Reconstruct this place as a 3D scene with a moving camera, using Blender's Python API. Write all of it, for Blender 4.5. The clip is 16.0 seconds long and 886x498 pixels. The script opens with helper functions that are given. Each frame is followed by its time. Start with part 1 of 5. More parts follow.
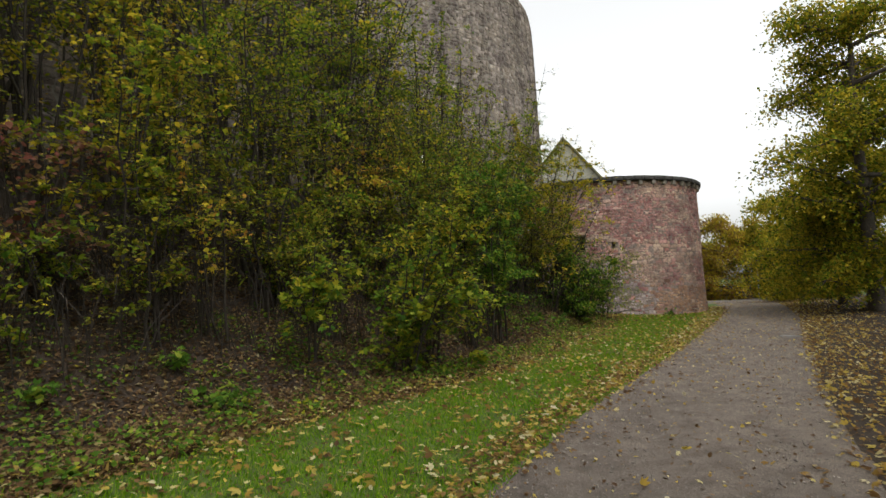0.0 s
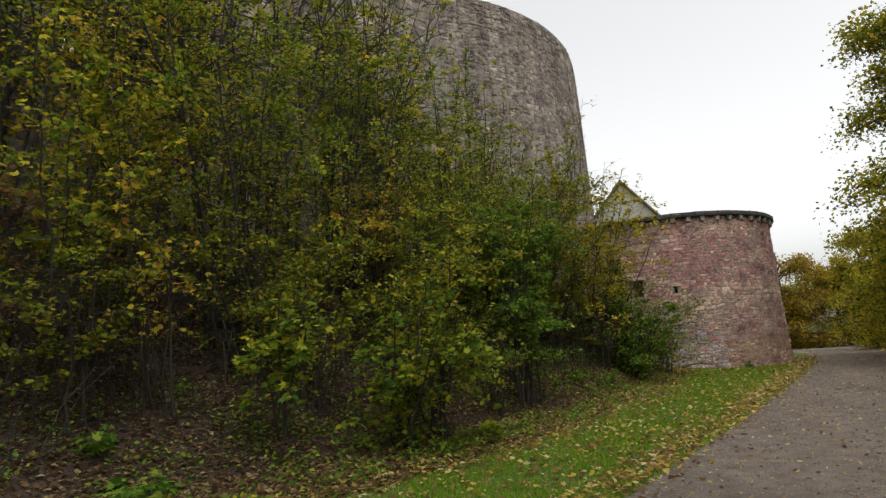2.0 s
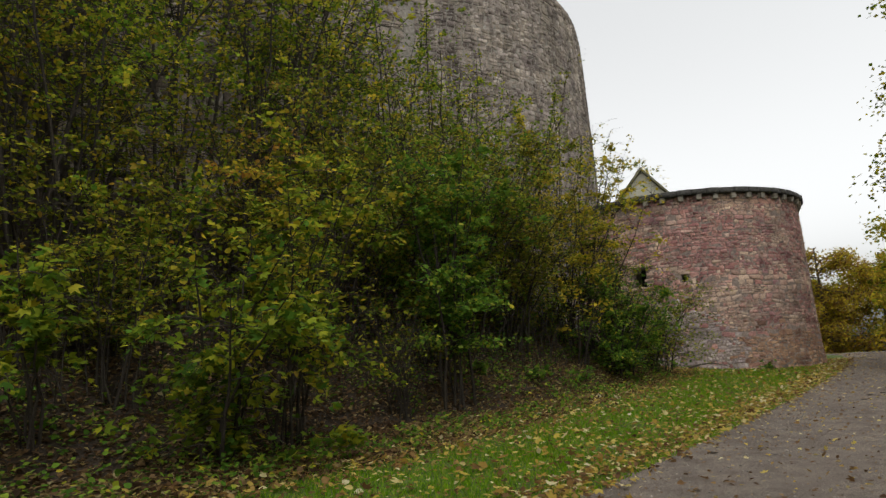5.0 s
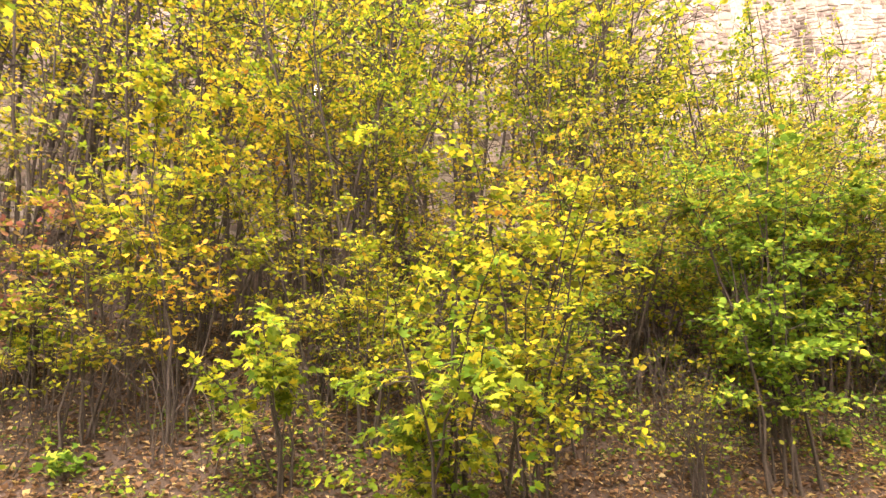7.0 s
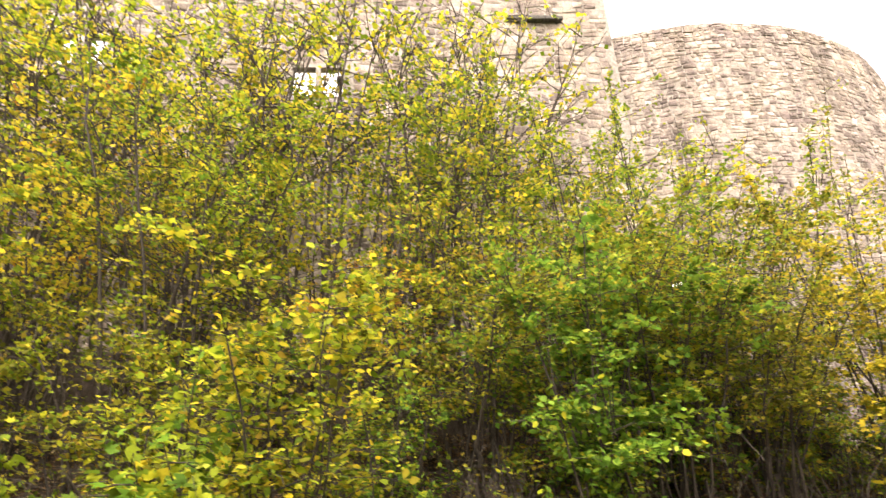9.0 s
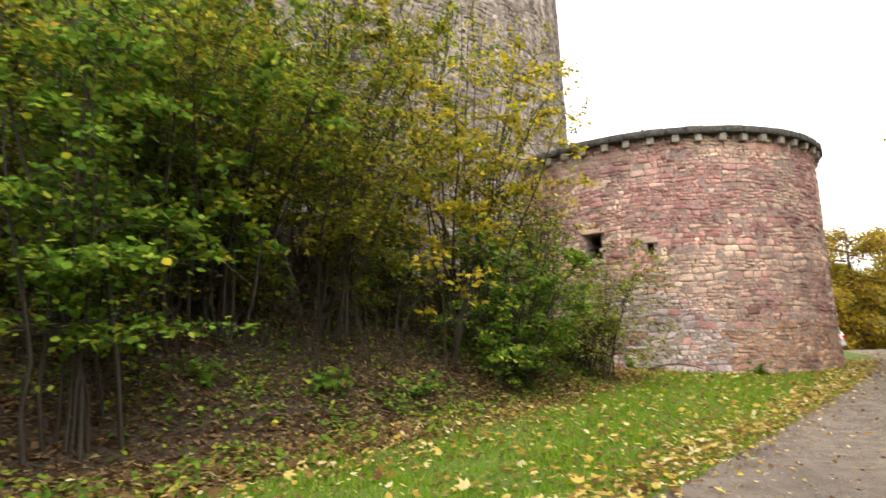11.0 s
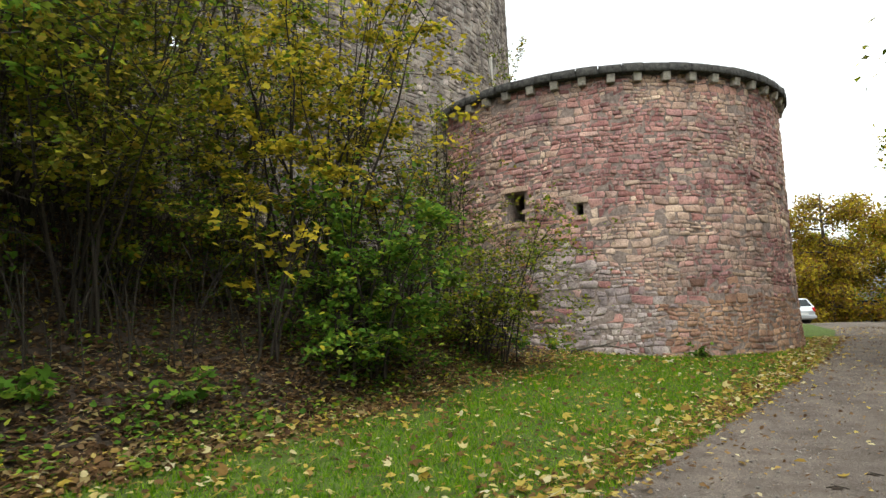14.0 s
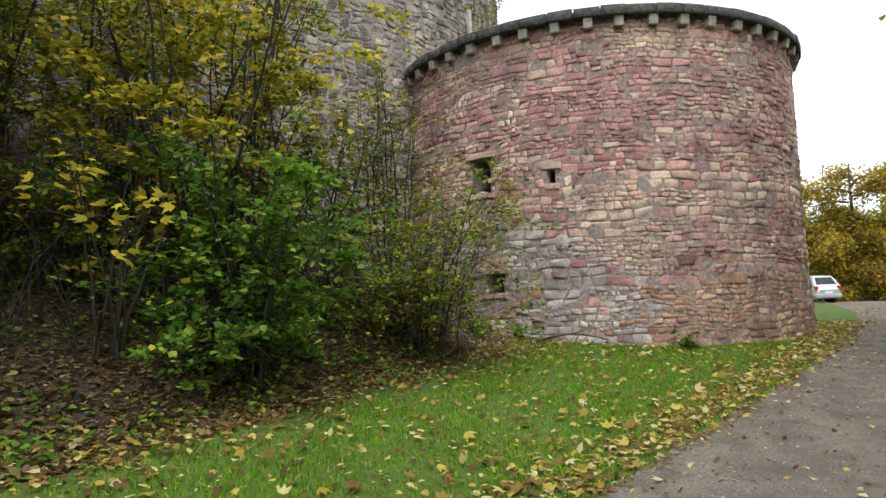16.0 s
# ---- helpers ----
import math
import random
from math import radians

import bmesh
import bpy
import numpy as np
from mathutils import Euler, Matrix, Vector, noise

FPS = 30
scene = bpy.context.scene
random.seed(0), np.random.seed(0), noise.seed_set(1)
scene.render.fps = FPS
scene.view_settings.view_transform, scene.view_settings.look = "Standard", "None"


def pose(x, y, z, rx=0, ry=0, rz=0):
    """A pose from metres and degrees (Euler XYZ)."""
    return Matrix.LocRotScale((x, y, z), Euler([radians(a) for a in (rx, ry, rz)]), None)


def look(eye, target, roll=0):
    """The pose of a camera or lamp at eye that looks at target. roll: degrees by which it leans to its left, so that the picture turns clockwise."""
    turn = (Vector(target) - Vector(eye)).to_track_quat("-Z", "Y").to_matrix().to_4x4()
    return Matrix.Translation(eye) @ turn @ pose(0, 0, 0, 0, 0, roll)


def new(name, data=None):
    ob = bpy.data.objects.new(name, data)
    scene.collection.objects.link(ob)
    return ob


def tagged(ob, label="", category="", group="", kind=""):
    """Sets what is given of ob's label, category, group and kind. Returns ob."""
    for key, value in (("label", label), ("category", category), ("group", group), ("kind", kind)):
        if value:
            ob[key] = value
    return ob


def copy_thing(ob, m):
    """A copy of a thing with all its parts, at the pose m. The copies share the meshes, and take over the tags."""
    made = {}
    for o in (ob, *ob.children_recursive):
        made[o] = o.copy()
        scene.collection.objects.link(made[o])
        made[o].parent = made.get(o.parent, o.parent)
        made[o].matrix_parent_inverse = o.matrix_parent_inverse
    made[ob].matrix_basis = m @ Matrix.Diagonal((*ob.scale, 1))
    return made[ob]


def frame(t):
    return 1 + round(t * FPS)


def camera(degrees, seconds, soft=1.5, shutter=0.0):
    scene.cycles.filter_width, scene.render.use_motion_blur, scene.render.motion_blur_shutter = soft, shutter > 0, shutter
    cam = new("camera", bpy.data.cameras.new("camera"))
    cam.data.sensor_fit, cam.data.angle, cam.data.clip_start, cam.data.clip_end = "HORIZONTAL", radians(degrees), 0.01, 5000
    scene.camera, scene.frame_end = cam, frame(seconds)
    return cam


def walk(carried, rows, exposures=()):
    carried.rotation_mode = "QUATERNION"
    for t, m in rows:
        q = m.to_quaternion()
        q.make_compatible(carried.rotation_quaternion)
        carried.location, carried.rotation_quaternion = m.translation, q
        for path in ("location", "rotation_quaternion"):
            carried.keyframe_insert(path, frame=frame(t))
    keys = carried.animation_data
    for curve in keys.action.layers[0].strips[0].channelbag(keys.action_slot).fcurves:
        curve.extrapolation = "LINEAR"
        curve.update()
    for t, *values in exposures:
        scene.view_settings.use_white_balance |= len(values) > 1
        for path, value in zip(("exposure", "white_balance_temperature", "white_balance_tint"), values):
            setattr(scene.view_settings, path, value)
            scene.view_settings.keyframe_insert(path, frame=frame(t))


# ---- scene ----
cam = camera(71.4, 16.0, soft=1.4, shutter=0.2)
PATH = [
    (0, (0.051, -0.020, 1.401), (-0.001, 1.975, 1.536), -2.27),
    (0.5, (0.344, 0.495, 1.392), (0.154, 2.469, 1.650), -3.04),
    (1, (0.589, 1.020, 1.396), (0.271, 2.980, 1.639), -2.33),
    (1.5, (0.826, 1.558, 1.397), (0.581, 3.524, 1.666), -4.24),
    (2, (1.168, 2.099, 1.342), (0.908, 4.055, 1.669), -3.94),
    (2.5, (1.461, 2.732, 1.271), (1.330, 4.709, 1.547), -3.55),
    (3, (1.766, 3.289, 1.236), (1.682, 5.251, 1.615), -2.29),
    (3.2, (1.914, 3.510, 1.235), (1.758, 5.467, 1.618), -1.71),
    (5.3, (3.259, 5.805, 0.888), (2.776, 7.719, 1.208), -4.00),
    (5.5, (3.403, 6.000, 0.922), (2.742, 7.873, 1.158), -5.81),
    (6, (3.605, 6.570, 0.981), (2.510, 8.229, 1.205), -0.95),
    (6.5, (3.784, 7.024, 1.054), (2.570, 8.574, 1.405), -0.73),
    (7, (4.049, 7.484, 1.133), (2.648, 8.826, 1.620), -0.37),
    (7.5, (4.205, 8.074, 1.083), (2.854, 9.344, 1.831), -0.25),
    (8, (4.427, 8.609, 1.039), (3.099, 9.764, 1.988), -0.90),
    (8.2, (4.500, 8.804, 1.080), (3.178, 9.961, 2.037), -2.58),
    (10.3, (5.575, 10.946, 1.051), (4.803, 12.723, 1.547), -0.33),
    (10.5, (5.575, 11.229, 1.033), (4.895, 13.052, 1.499), -1.11),
    (11, (5.771, 11.778, 0.980), (5.304, 13.702, 1.264), -1.46),
    (11.5, (6.008, 12.252, 1.011), (5.831, 14.236, 1.194), -1.10),
    (12, (6.313, 12.704, 1.005), (6.135, 14.690, 1.158), -0.92),
    (12.5, (6.568, 13.227, 0.980), (6.382, 15.210, 1.167), -0.40),
    (13, (6.804, 13.764, 1.016), (6.566, 15.738, 1.234), -2.09),
    (13.5, (7.046, 14.290, 1.022), (6.504, 16.204, 1.229), -2.47),
    (14, (7.247, 14.836, 1.059), (6.819, 16.780, 1.250), -1.61),
    (14.5, (7.516, 15.364, 1.060), (7.071, 17.304, 1.257), -1.69),
    (15, (7.771, 15.859, 1.065), (7.322, 17.801, 1.234), -0.70),
    (15.5, (8.001, 16.353, 1.107), (7.591, 18.303, 1.267), -1.39),
    (16, (8.295, 16.833, 1.125), (7.786, 18.764, 1.244), -1.71),
]
walk(cam, [(t, look(eye, target, roll)) for t, eye, target, roll in PATH],
     exposures=((0, -0.3, 6500, 8), (1.5, -0.35, 6500, 9), (2.2, -0.45, 6500, 9), (3.2, -0.5, 6500, 9), (5.3, -0.5, 6500, 8),
                (5.6, -0.05, 6600, 6), (6.0, 1.15, 6900, 4), (6.5, 2.15, 7400, 16), (7.0, 2.45, 8100, 31), (7.6, 2.3, 7900, 26), (8.2, 2.1, 7700, 22),
                (10.3, 1.45, 7200, 16), (10.7, 1.1, 7000, 14), (11.2, 0.75, 6850, 12), (12.0, 0.25, 6700, 10), (13.2, 0.1, 6450, 7), (13.8, 0.25, 6400, 5),
                (14.5, 0.36, 6150, 4), (16.0, 0.43, 6050, 3)))

# ---- sky and light: a bright overcast afternoon ----
world = bpy.data.worlds.new("world")
scene.world = world
world.use_nodes = True
wn = world.node_tree
wn.nodes.clear()
w_sky = wn.nodes.new("ShaderNodeTexSky")
w_sky.sky_type = "NISHITA"
w_sky.sun_disc = False
w_sky.sun_elevation, w_sky.sun_rotation = radians(68), radians(150)
w_sky.air_density, w_sky.dust_density, w_sky.ozone_density = 1.0, 4.0, 1.0
w_hsv = wn.nodes.new("ShaderNodeHueSaturation")
w_hsv.inputs["Saturation"].default_value = 0.05
w_hsv.inputs["Value"].default_value = 2.55
w_bg = wn.nodes.new("ShaderNodeBackground")
w_bg.inputs["Strength"].default_value = 0.15
w_out = wn.nodes.new("ShaderNodeOutputWorld")
wn.links.new(w_sky.outputs[0], w_hsv.inputs["Color"])
wn.links.new(w_hsv.outputs[0], w_bg.inputs["Color"])
wn.links.new(w_bg.outputs[0], w_out.inputs["Surface"])
sun_data = bpy.data.lights.new("sun", "SUN")
sun_data.energy, sun_data.angle, sun_data.color = 0.5, radians(50), (1.0, 0.96, 0.9)
sun = new("sun", sun_data)
sun.matrix_world = look((6.5, 3.7, 32), (0, 15, 0))


# ---- materials ----
def node_material(name):
    m = bpy.data.materials.new(name)
    m.use_nodes = True
    m.node_tree.nodes.clear()
    return m, m.node_tree.nodes, m.node_tree.links


def ramp(nodes, stops):
    r = nodes.new("ShaderNodeValToRGB")
    e = r.color_ramp.elements
    while len(e) < len(stops):
        e.new(0.5)
    for el, (pos, col) in zip(e, stops):
        el.position, el.color = pos, (*col, 1)
    return r


def rgb_mix(nodes, links, fac, a, b, mode="MIX"):
    n = nodes.new("ShaderNodeMix")
    n.data_type, n.blend_type = "RGBA", mode
    for sock, v in ((n.inputs[0], fac), (n.inputs[6], a), (n.inputs[7], b)):
        if hasattr(v, "links"):
            links.new(v, sock)
        elif isinstance(v, tuple):
            sock.default_value = (*v, 1)
        else:
            sock.default_value = v
    return n.outputs[2]


def noise_of(nodes, links, vec, scale, detail=4, rough=0.6):
    n = nodes.new("ShaderNodeTexNoise")
    n.inputs["Scale"].default_value, n.inputs["Detail"].default_value = scale, detail
    n.inputs["Roughness"].default_value = rough
    links.new(vec, n.inputs["Vector"])
    return n


def finish(m, nodes, links, colour, rough=0.8, height=None, bump=0.3, dist=0.02, spec=0.3, metal=0.0):
    b = nodes.new("ShaderNodeBsdfPrincipled")
    o = nodes.new("ShaderNodeOutputMaterial")
    b.inputs["Roughness"].default_value, b.inputs["Metallic"].default_value = rough, metal
    b.inputs["Specular IOR Level"].default_value = spec
    if hasattr(colour, "links"):
        links.new(colour, b.inputs["Base Color"])
    else:
        b.inputs["Base Color"].default_value = (*colour, 1)
    if height is not None:
        bp = nodes.new("ShaderNodeBump")
        bp.inputs["Strength"].default_value, bp.inputs["Distance"].default_value = bump, dist
        links.new(height, bp.inputs["Height"])
        links.new(bp.outputs[0], b.inputs["Normal"])
    links.new(b.outputs[0], o.inputs["Surface"])
    return m


def leaf_material(name, stops, depth=0.95):
    """Leaves: each one takes its own tint; light shines through them."""
    m, n, l = node_material(name)
    g = n.new("ShaderNodeNewGeometry")
    r = ramp(n, stops)
    l.new(g.outputs["Random Per Island"], r.inputs[0])
    veins = noise_of(n, l, g.outputs["Position"], 35, 3)
    spots = ramp(n, [(0.3, (0.65, 0.62, 0.55)), (0.6, (1, 1, 1))])
    l.new(veins.outputs[0], spots.inputs[0])
    col = rgb_mix(n, l, 0.6, r.outputs[0], spots.outputs[0], "MULTIPLY")
    col = rgb_mix(n, l, 1.0, col, (depth, depth, depth), "MULTIPLY")
    b = n.new("ShaderNodeBsdfPrincipled")
    b.inputs["Roughness"].default_value, b.inputs["Specular IOR Level"].default_value = 0.62, 0.06
    t = n.new("ShaderNodeBsdfTranslucent")
    mix = n.new("ShaderNodeMixShader")
    mix.inputs[0].default_value = 0.52
    o = n.new("ShaderNodeOutputMaterial")
    l.new(col, b.inputs["Base Color"])
    l.new(col, t.inputs["Color"])
    l.new(b.outputs[0], mix.inputs[1])
    l.new(t.outputs[0], mix.inputs[2])
    l.new(mix.outputs[0], o.inputs["Surface"])
    return m


def stone_material(name, stops, single, streaks=False):
    """Sandstone: tint stone by stone, grain, stains, lichen."""
    m, n, l = node_material(name)
    g = n.new("ShaderNodeNewGeometry")
    pick = n.new("ShaderNodeObjectInfo").outputs["Random"] if single else g.outputs["Random Per Island"]
    r = ramp(n, stops)
    l.new(pick, r.inputs[0])
    big = noise_of(n, l, g.outputs["Position"], 1.1, 5)
    stain = ramp(n, [(0.34, (0.55, 0.5, 0.52)), (0.5, (1.05, 1.0, 0.97)), (0.66, (1.5, 1.44, 1.32))])
    l.new(big.outputs[0], stain.inputs[0])
    c1 = rgb_mix(n, l, 0.8, r.outputs[0], stain.outputs[0], "MULTIPLY")
    fine = noise_of(n, l, g.outputs["Position"], 26, 8, 0.7)
    grain = ramp(n, [(0.34, (0.36, 0.33, 0.32)), (0.48, (0.95, 0.93, 0.92)), (0.7, (1.4, 1.36, 1.32))])
    l.new(fine.outputs[0], grain.inputs[0])
    c2 = rgb_mix(n, l, 0.75, c1, grain.outputs[0], "MULTIPLY")
    if streaks:
        mp = n.new("ShaderNodeMapping")
        mp.inputs["Scale"].default_value = (1.6, 1.6, 0.1)
        l.new(g.outputs["Position"], mp.inputs["Vector"])
        st = noise_of(n, l, mp.outputs[0], 1.0, 5, 0.6)
        sr = ramp(n, [(0.4, (0.5, 0.48, 0.45)), (0.62, (1.05, 1.03, 1.0))])
        l.new(st.outputs[0], sr.inputs[0])
        c2 = rgb_mix(n, l, 0.85, c2, sr.outputs[0], "MULTIPLY")
    mot = noise_of(n, l, g.outputs["Position"], 2.4, 7, 0.7)
    mr = ramp(n, [(0.32, (0.72, 0.67, 0.69)), (0.5, (0.97, 0.95, 0.95)), (0.68, (1.15, 1.12, 1.05))])
    l.new(mot.outputs[0], mr.inputs[0])
    c2 = rgb_mix(n, l, 0.85, c2, mr.outputs[0], "MULTIPLY")
    lich = noise_of(n, l, g.outputs["Position"], 5.5, 6, 0.65)
    lr = ramp(n, [(0.6, (0, 0, 0)), (0.72, (0.5, 0.5, 0.5))])
    l.new(lich.outputs[0], lr.inputs[0])
    c3 = rgb_mix(n, l, lr.outputs[0], c2, (0.33, 0.31, 0.27))
    return finish(m, n, l, c3, 0.92, fine.outputs[0], 0.7, 0.03, 0.15)


def plain_material(name, col_a, col_b, scale, rough=0.85, bump=0.4, dist=0.02, metal=0.0, spec=0.3, detail=6):
    m, n, l = node_material(name)
    g = n.new("ShaderNodeNewGeometry")
    no = noise_of(n, l, g.outputs["Position"], scale, detail, 0.65)
    big = noise_of(n, l, g.outputs["Position"], scale * 0.09, 3)
    r = ramp(n, [(0.32, col_a), (0.68, col_b)])
    l.new(no.outputs[0], r.inputs[0])
    s = ramp(n, [(0.35, (0.75, 0.75, 0.75)), (0.65, (1.1, 1.1, 1.1))])
    l.new(big.outputs[0], s.inputs[0])
    return finish(m, n, l, rgb_mix(n, l, 0.8, r.outputs[0], s.outputs[0], "MULTIPLY"), rough, no.outputs[0], bump, dist, spec, metal)


RED = [(0.0, (0.228, 0.124, 0.118)), (0.2, (0.312, 0.162, 0.149)), (0.4, (0.388, 0.227, 0.198)),
       (0.55, (0.296, 0.173, 0.179)), (0.7, (0.426, 0.261, 0.225)), (0.86, (0.35, 0.192, 0.179)), (1.0, (0.449, 0.334, 0.282))]
TAN = [(0.0, (0.29, 0.203, 0.173)), (0.22, (0.387, 0.289, 0.228)), (0.45, (0.442, 0.34, 0.276)),
       (0.62, (0.38, 0.234, 0.204)), (0.8, (0.407, 0.316, 0.245)), (1.0, (0.469, 0.378, 0.304))]
GREY = [(0.0, (0.248, 0.219, 0.217)), (0.3, (0.319, 0.282, 0.276)), (0.6, (0.366, 0.329, 0.315)), (0.8, (0.303, 0.251, 0.252)), (1.0, (0.422, 0.389, 0.363))]
OCHRE = [(0.0, (0.235, 0.145, 0.107)), (0.35, (0.315, 0.197, 0.135)), (0.7, (0.347, 0.237, 0.163)), (1.0, (0.283, 0.165, 0.127))]
KEEP = [(0.0, (0.16, 0.143, 0.13)), (0.3, (0.205, 0.185, 0.168)), (0.6, (0.24, 0.22, 0.2)), (0.85, (0.285, 0.263, 0.24)), (1.0, (0.37, 0.345, 0.32))]
STONES = [[stone_material(f"sandstone_{nm}_{w}", st, w == "single") for nm, st in
           (("red", RED), ("tan", TAN), ("grey", GREY), ("ochre", OCHRE))] for w in ("single", "joined")]
KEEP_STONE = stone_material("keep_rubble", KEEP, False, True)
MORTAR = plain_material("lime_mortar", (0.1, 0.075, 0.065), (0.34, 0.265, 0.225), 14, 0.95, 0.6)
KEEP_MORTAR = plain_material("grey_mortar", (0.15, 0.135, 0.115), (0.29, 0.262, 0.226), 9, 0.95, 0.7, 0.04)
CAP_STONE = plain_material("weathered_cap_stone", (0.016, 0.015, 0.014), (0.095, 0.09, 0.08), 11, 0.95, 0.6)
CORBEL_STONE = plain_material("corbel_stone", (0.2, 0.18, 0.155), (0.44, 0.4, 0.33), 11, 0.92, 0.5)
PALE_STONE = plain_material("pale_dressed_stone", (0.28, 0.26, 0.22), (0.42, 0.39, 0.34), 8, 0.9, 0.3)
# near-black fill: the shade inside wall openings, put into the colour
OPENING_SHADE = plain_material("opening_shade", (0.02, 0.017, 0.015), (0.05, 0.045, 0.04), 10, 0.95, 0.4)


def gravel_material():
    """Trodden gravel: grit, small stones, damp and dusty patches, long wear along the lane."""
    m, n, l = node_material("compacted_gravel")
    g = n.new("ShaderNodeNewGeometry")
    grit = noise_of(n, l, g.outputs["Position"], 95, 8, 0.75)
    r = ramp(n, [(0.32, (0.028, 0.023, 0.019)), (0.5, (0.115, 0.094, 0.078)), (0.68, (0.32, 0.275, 0.235))])
    l.new(grit.outputs[0], r.inputs[0])
    vor = n.new("ShaderNodeTexVoronoi")
    vor.inputs["Scale"].default_value = 38
    l.new(g.outputs["Position"], vor.inputs["Vector"])
    vr = ramp(n, [(0.08, (1.35, 1.32, 1.28)), (0.3, (0.92, 0.92, 0.92))])
    l.new(vor.outputs["Distance"], vr.inputs[0])
    c = rgb_mix(n, l, 0.7, r.outputs[0], vr.outputs[0], "MULTIPLY")
    patch = noise_of(n, l, g.outputs["Position"], 2.6, 6, 0.65)
    pr = ramp(n, [(0.35, (0.62, 0.6, 0.58)), (0.52, (0.98, 0.97, 0.95)), (0.68, (1.25, 1.22, 1.18))])
    l.new(patch.outputs[0], pr.inputs[0])
    c = rgb_mix(n, l, 0.85, c, pr.outputs[0], "MULTIPLY")
    mp = n.new("ShaderNodeMapping")
    mp.inputs["Rotation"].default_value = (0, 0, radians(27))
    mp.inputs["Scale"].default_value = (1.1, 0.12, 1)
    l.new(g.outputs["Position"], mp.inputs["Vector"])
    wear = noise_of(n, l, mp.outputs[0], 1.0, 4, 0.5)
    wr = ramp(n, [(0.38, (0.78, 0.77, 0.76)), (0.62, (1.12, 1.1, 1.07))])
    l.new(wear.outputs[0], wr.inputs[0])
    c = rgb_mix(n, l, 0.8, c, wr.outputs[0], "MULTIPLY")
    return finish(m, n, l, c, 0.93, grit.outputs[0], 0.9, 0.018, 0.25)


GRAVEL = gravel_material()
TURF = plain_material("turf", (0.024, 0.044, 0.005), (0.08, 0.115, 0.01), 18, 0.95, 0.8, 0.03)
LITTER = plain_material("leaf_mould", (0.016, 0.011, 0.0075), (0.055, 0.037, 0.023), 22, 0.95, 1.0, 0.04)
BARK = plain_material("bark", (0.04, 0.033, 0.026), (0.12, 0.1, 0.08), 30, 0.95, 0.7, 0.01)
TWIG = plain_material("twig_bark", (0.016, 0.012, 0.009), (0.055, 0.043, 0.03), 40, 0.9, 0.4, 0.005)
BLADE = leaf_material("grass_blade", [(0.0, (0.06, 0.165, 0.005)), (0.45, (0.145, 0.31, 0.008)), (0.85, (0.24, 0.4, 0.012)),
                                      (1.0, (0.42, 0.38, 0.11))], 0.88)
YELLOWGREEN = leaf_material("leaf_yellowgreen", [(0.0, (0.06, 0.1, 0.01)), (0.35, (0.13, 0.185, 0.015)),
                                                 (0.65, (0.22, 0.27, 0.02)), (0.87, (0.33, 0.33, 0.025)), (1.0, (0.44, 0.36, 0.03))])
GREEN = leaf_material("leaf_green", [(0.0, (0.035, 0.08, 0.01)), (0.5, (0.08, 0.16, 0.018)), (0.85, (0.14, 0.23, 0.025)),
                                     (1.0, (0.28, 0.3, 0.04))], 1.12)
OLIVE = leaf_material("leaf_olive", [(0.0, (0.06, 0.065, 0.01)), (0.45, (0.13, 0.135, 0.016)), (0.75, (0.22, 0.2, 0.022)),
                                     (1.0, (0.33, 0.22, 0.03))])
YELLOW = leaf_material("leaf_yellow", [(0.0, (0.2, 0.18, 0.02)), (0.5, (0.37, 0.3, 0.025)), (1.0, (0.55, 0.42, 0.03))], 1.05)
ORANGE = leaf_material("leaf_orange", [(0.0, (0.22, 0.1, 0.02)), (0.5, (0.36, 0.19, 0.03)), (1.0, (0.45, 0.29, 0.04))], 0.95)
BROWN = leaf_material("leaf_russet", [(0.0, (0.12, 0.075, 0.03)), (0.4, (0.21, 0.14, 0.045)), (0.8, (0.28, 0.2, 0.06)),
                                      (1.0, (0.36, 0.26, 0.05))], 0.95)
REDLEAF = leaf_material("leaf_red", [(0.0, (0.1, 0.05, 0.03)), (0.4, (0.2, 0.07, 0.05)), (0.7, (0.16, 0.12, 0.04)), (1.0, (0.28, 0.15, 0.09))])
FALLEN = leaf_material("fallen_leaf", [(0.0, (0.13, 0.07, 0.03)), (0.2, (0.24, 0.14, 0.045)), (0.4, (0.4, 0.26, 0.05)),
                                       (0.6, (0.52, 0.4, 0.07)), (0.8, (0.6, 0.48, 0.14)), (1.0, (0.66, 0.6, 0.4))], 0.85)
LITTER_MIX = leaf_material("fallen_leaf_mixed", [(0.0, (0.08, 0.045, 0.025)), (0.35, (0.19, 0.11, 0.05)), (0.65, (0.32, 0.2, 0.07)),
                                                 (0.85, (0.5, 0.37, 0.08)), (1.0, (0.62, 0.55, 0.34))], 0.95)
FALLEN_DARK = leaf_material("fallen_leaf_brown", [(0.0, (0.07, 0.04, 0.022)), (0.35, (0.17, 0.1, 0.05)), (0.65, (0.28, 0.17, 0.085)),
                                                  (0.85, (0.42, 0.29, 0.14)), (0.95, (0.5, 0.4, 0.16)), (1.0, (0.6, 0.5, 0.3))], 0.6)
PLASTER = plain_material("cream_plaster", (0.3, 0.29, 0.23), (0.42, 0.4, 0.32), 3, 0.9, 0.1)
ROOF = plain_material("mossy_roof_tile", (0.1, 0.09, 0.06), (0.2, 0.19, 0.11), 5, 0.9, 0.5)
CAR_PAINT = plain_material("silver_paint", (0.55, 0.57, 0.6), (0.6, 0.62, 0.65), 2, 0.28, 0.0, metal=0.6, spec=0.5)
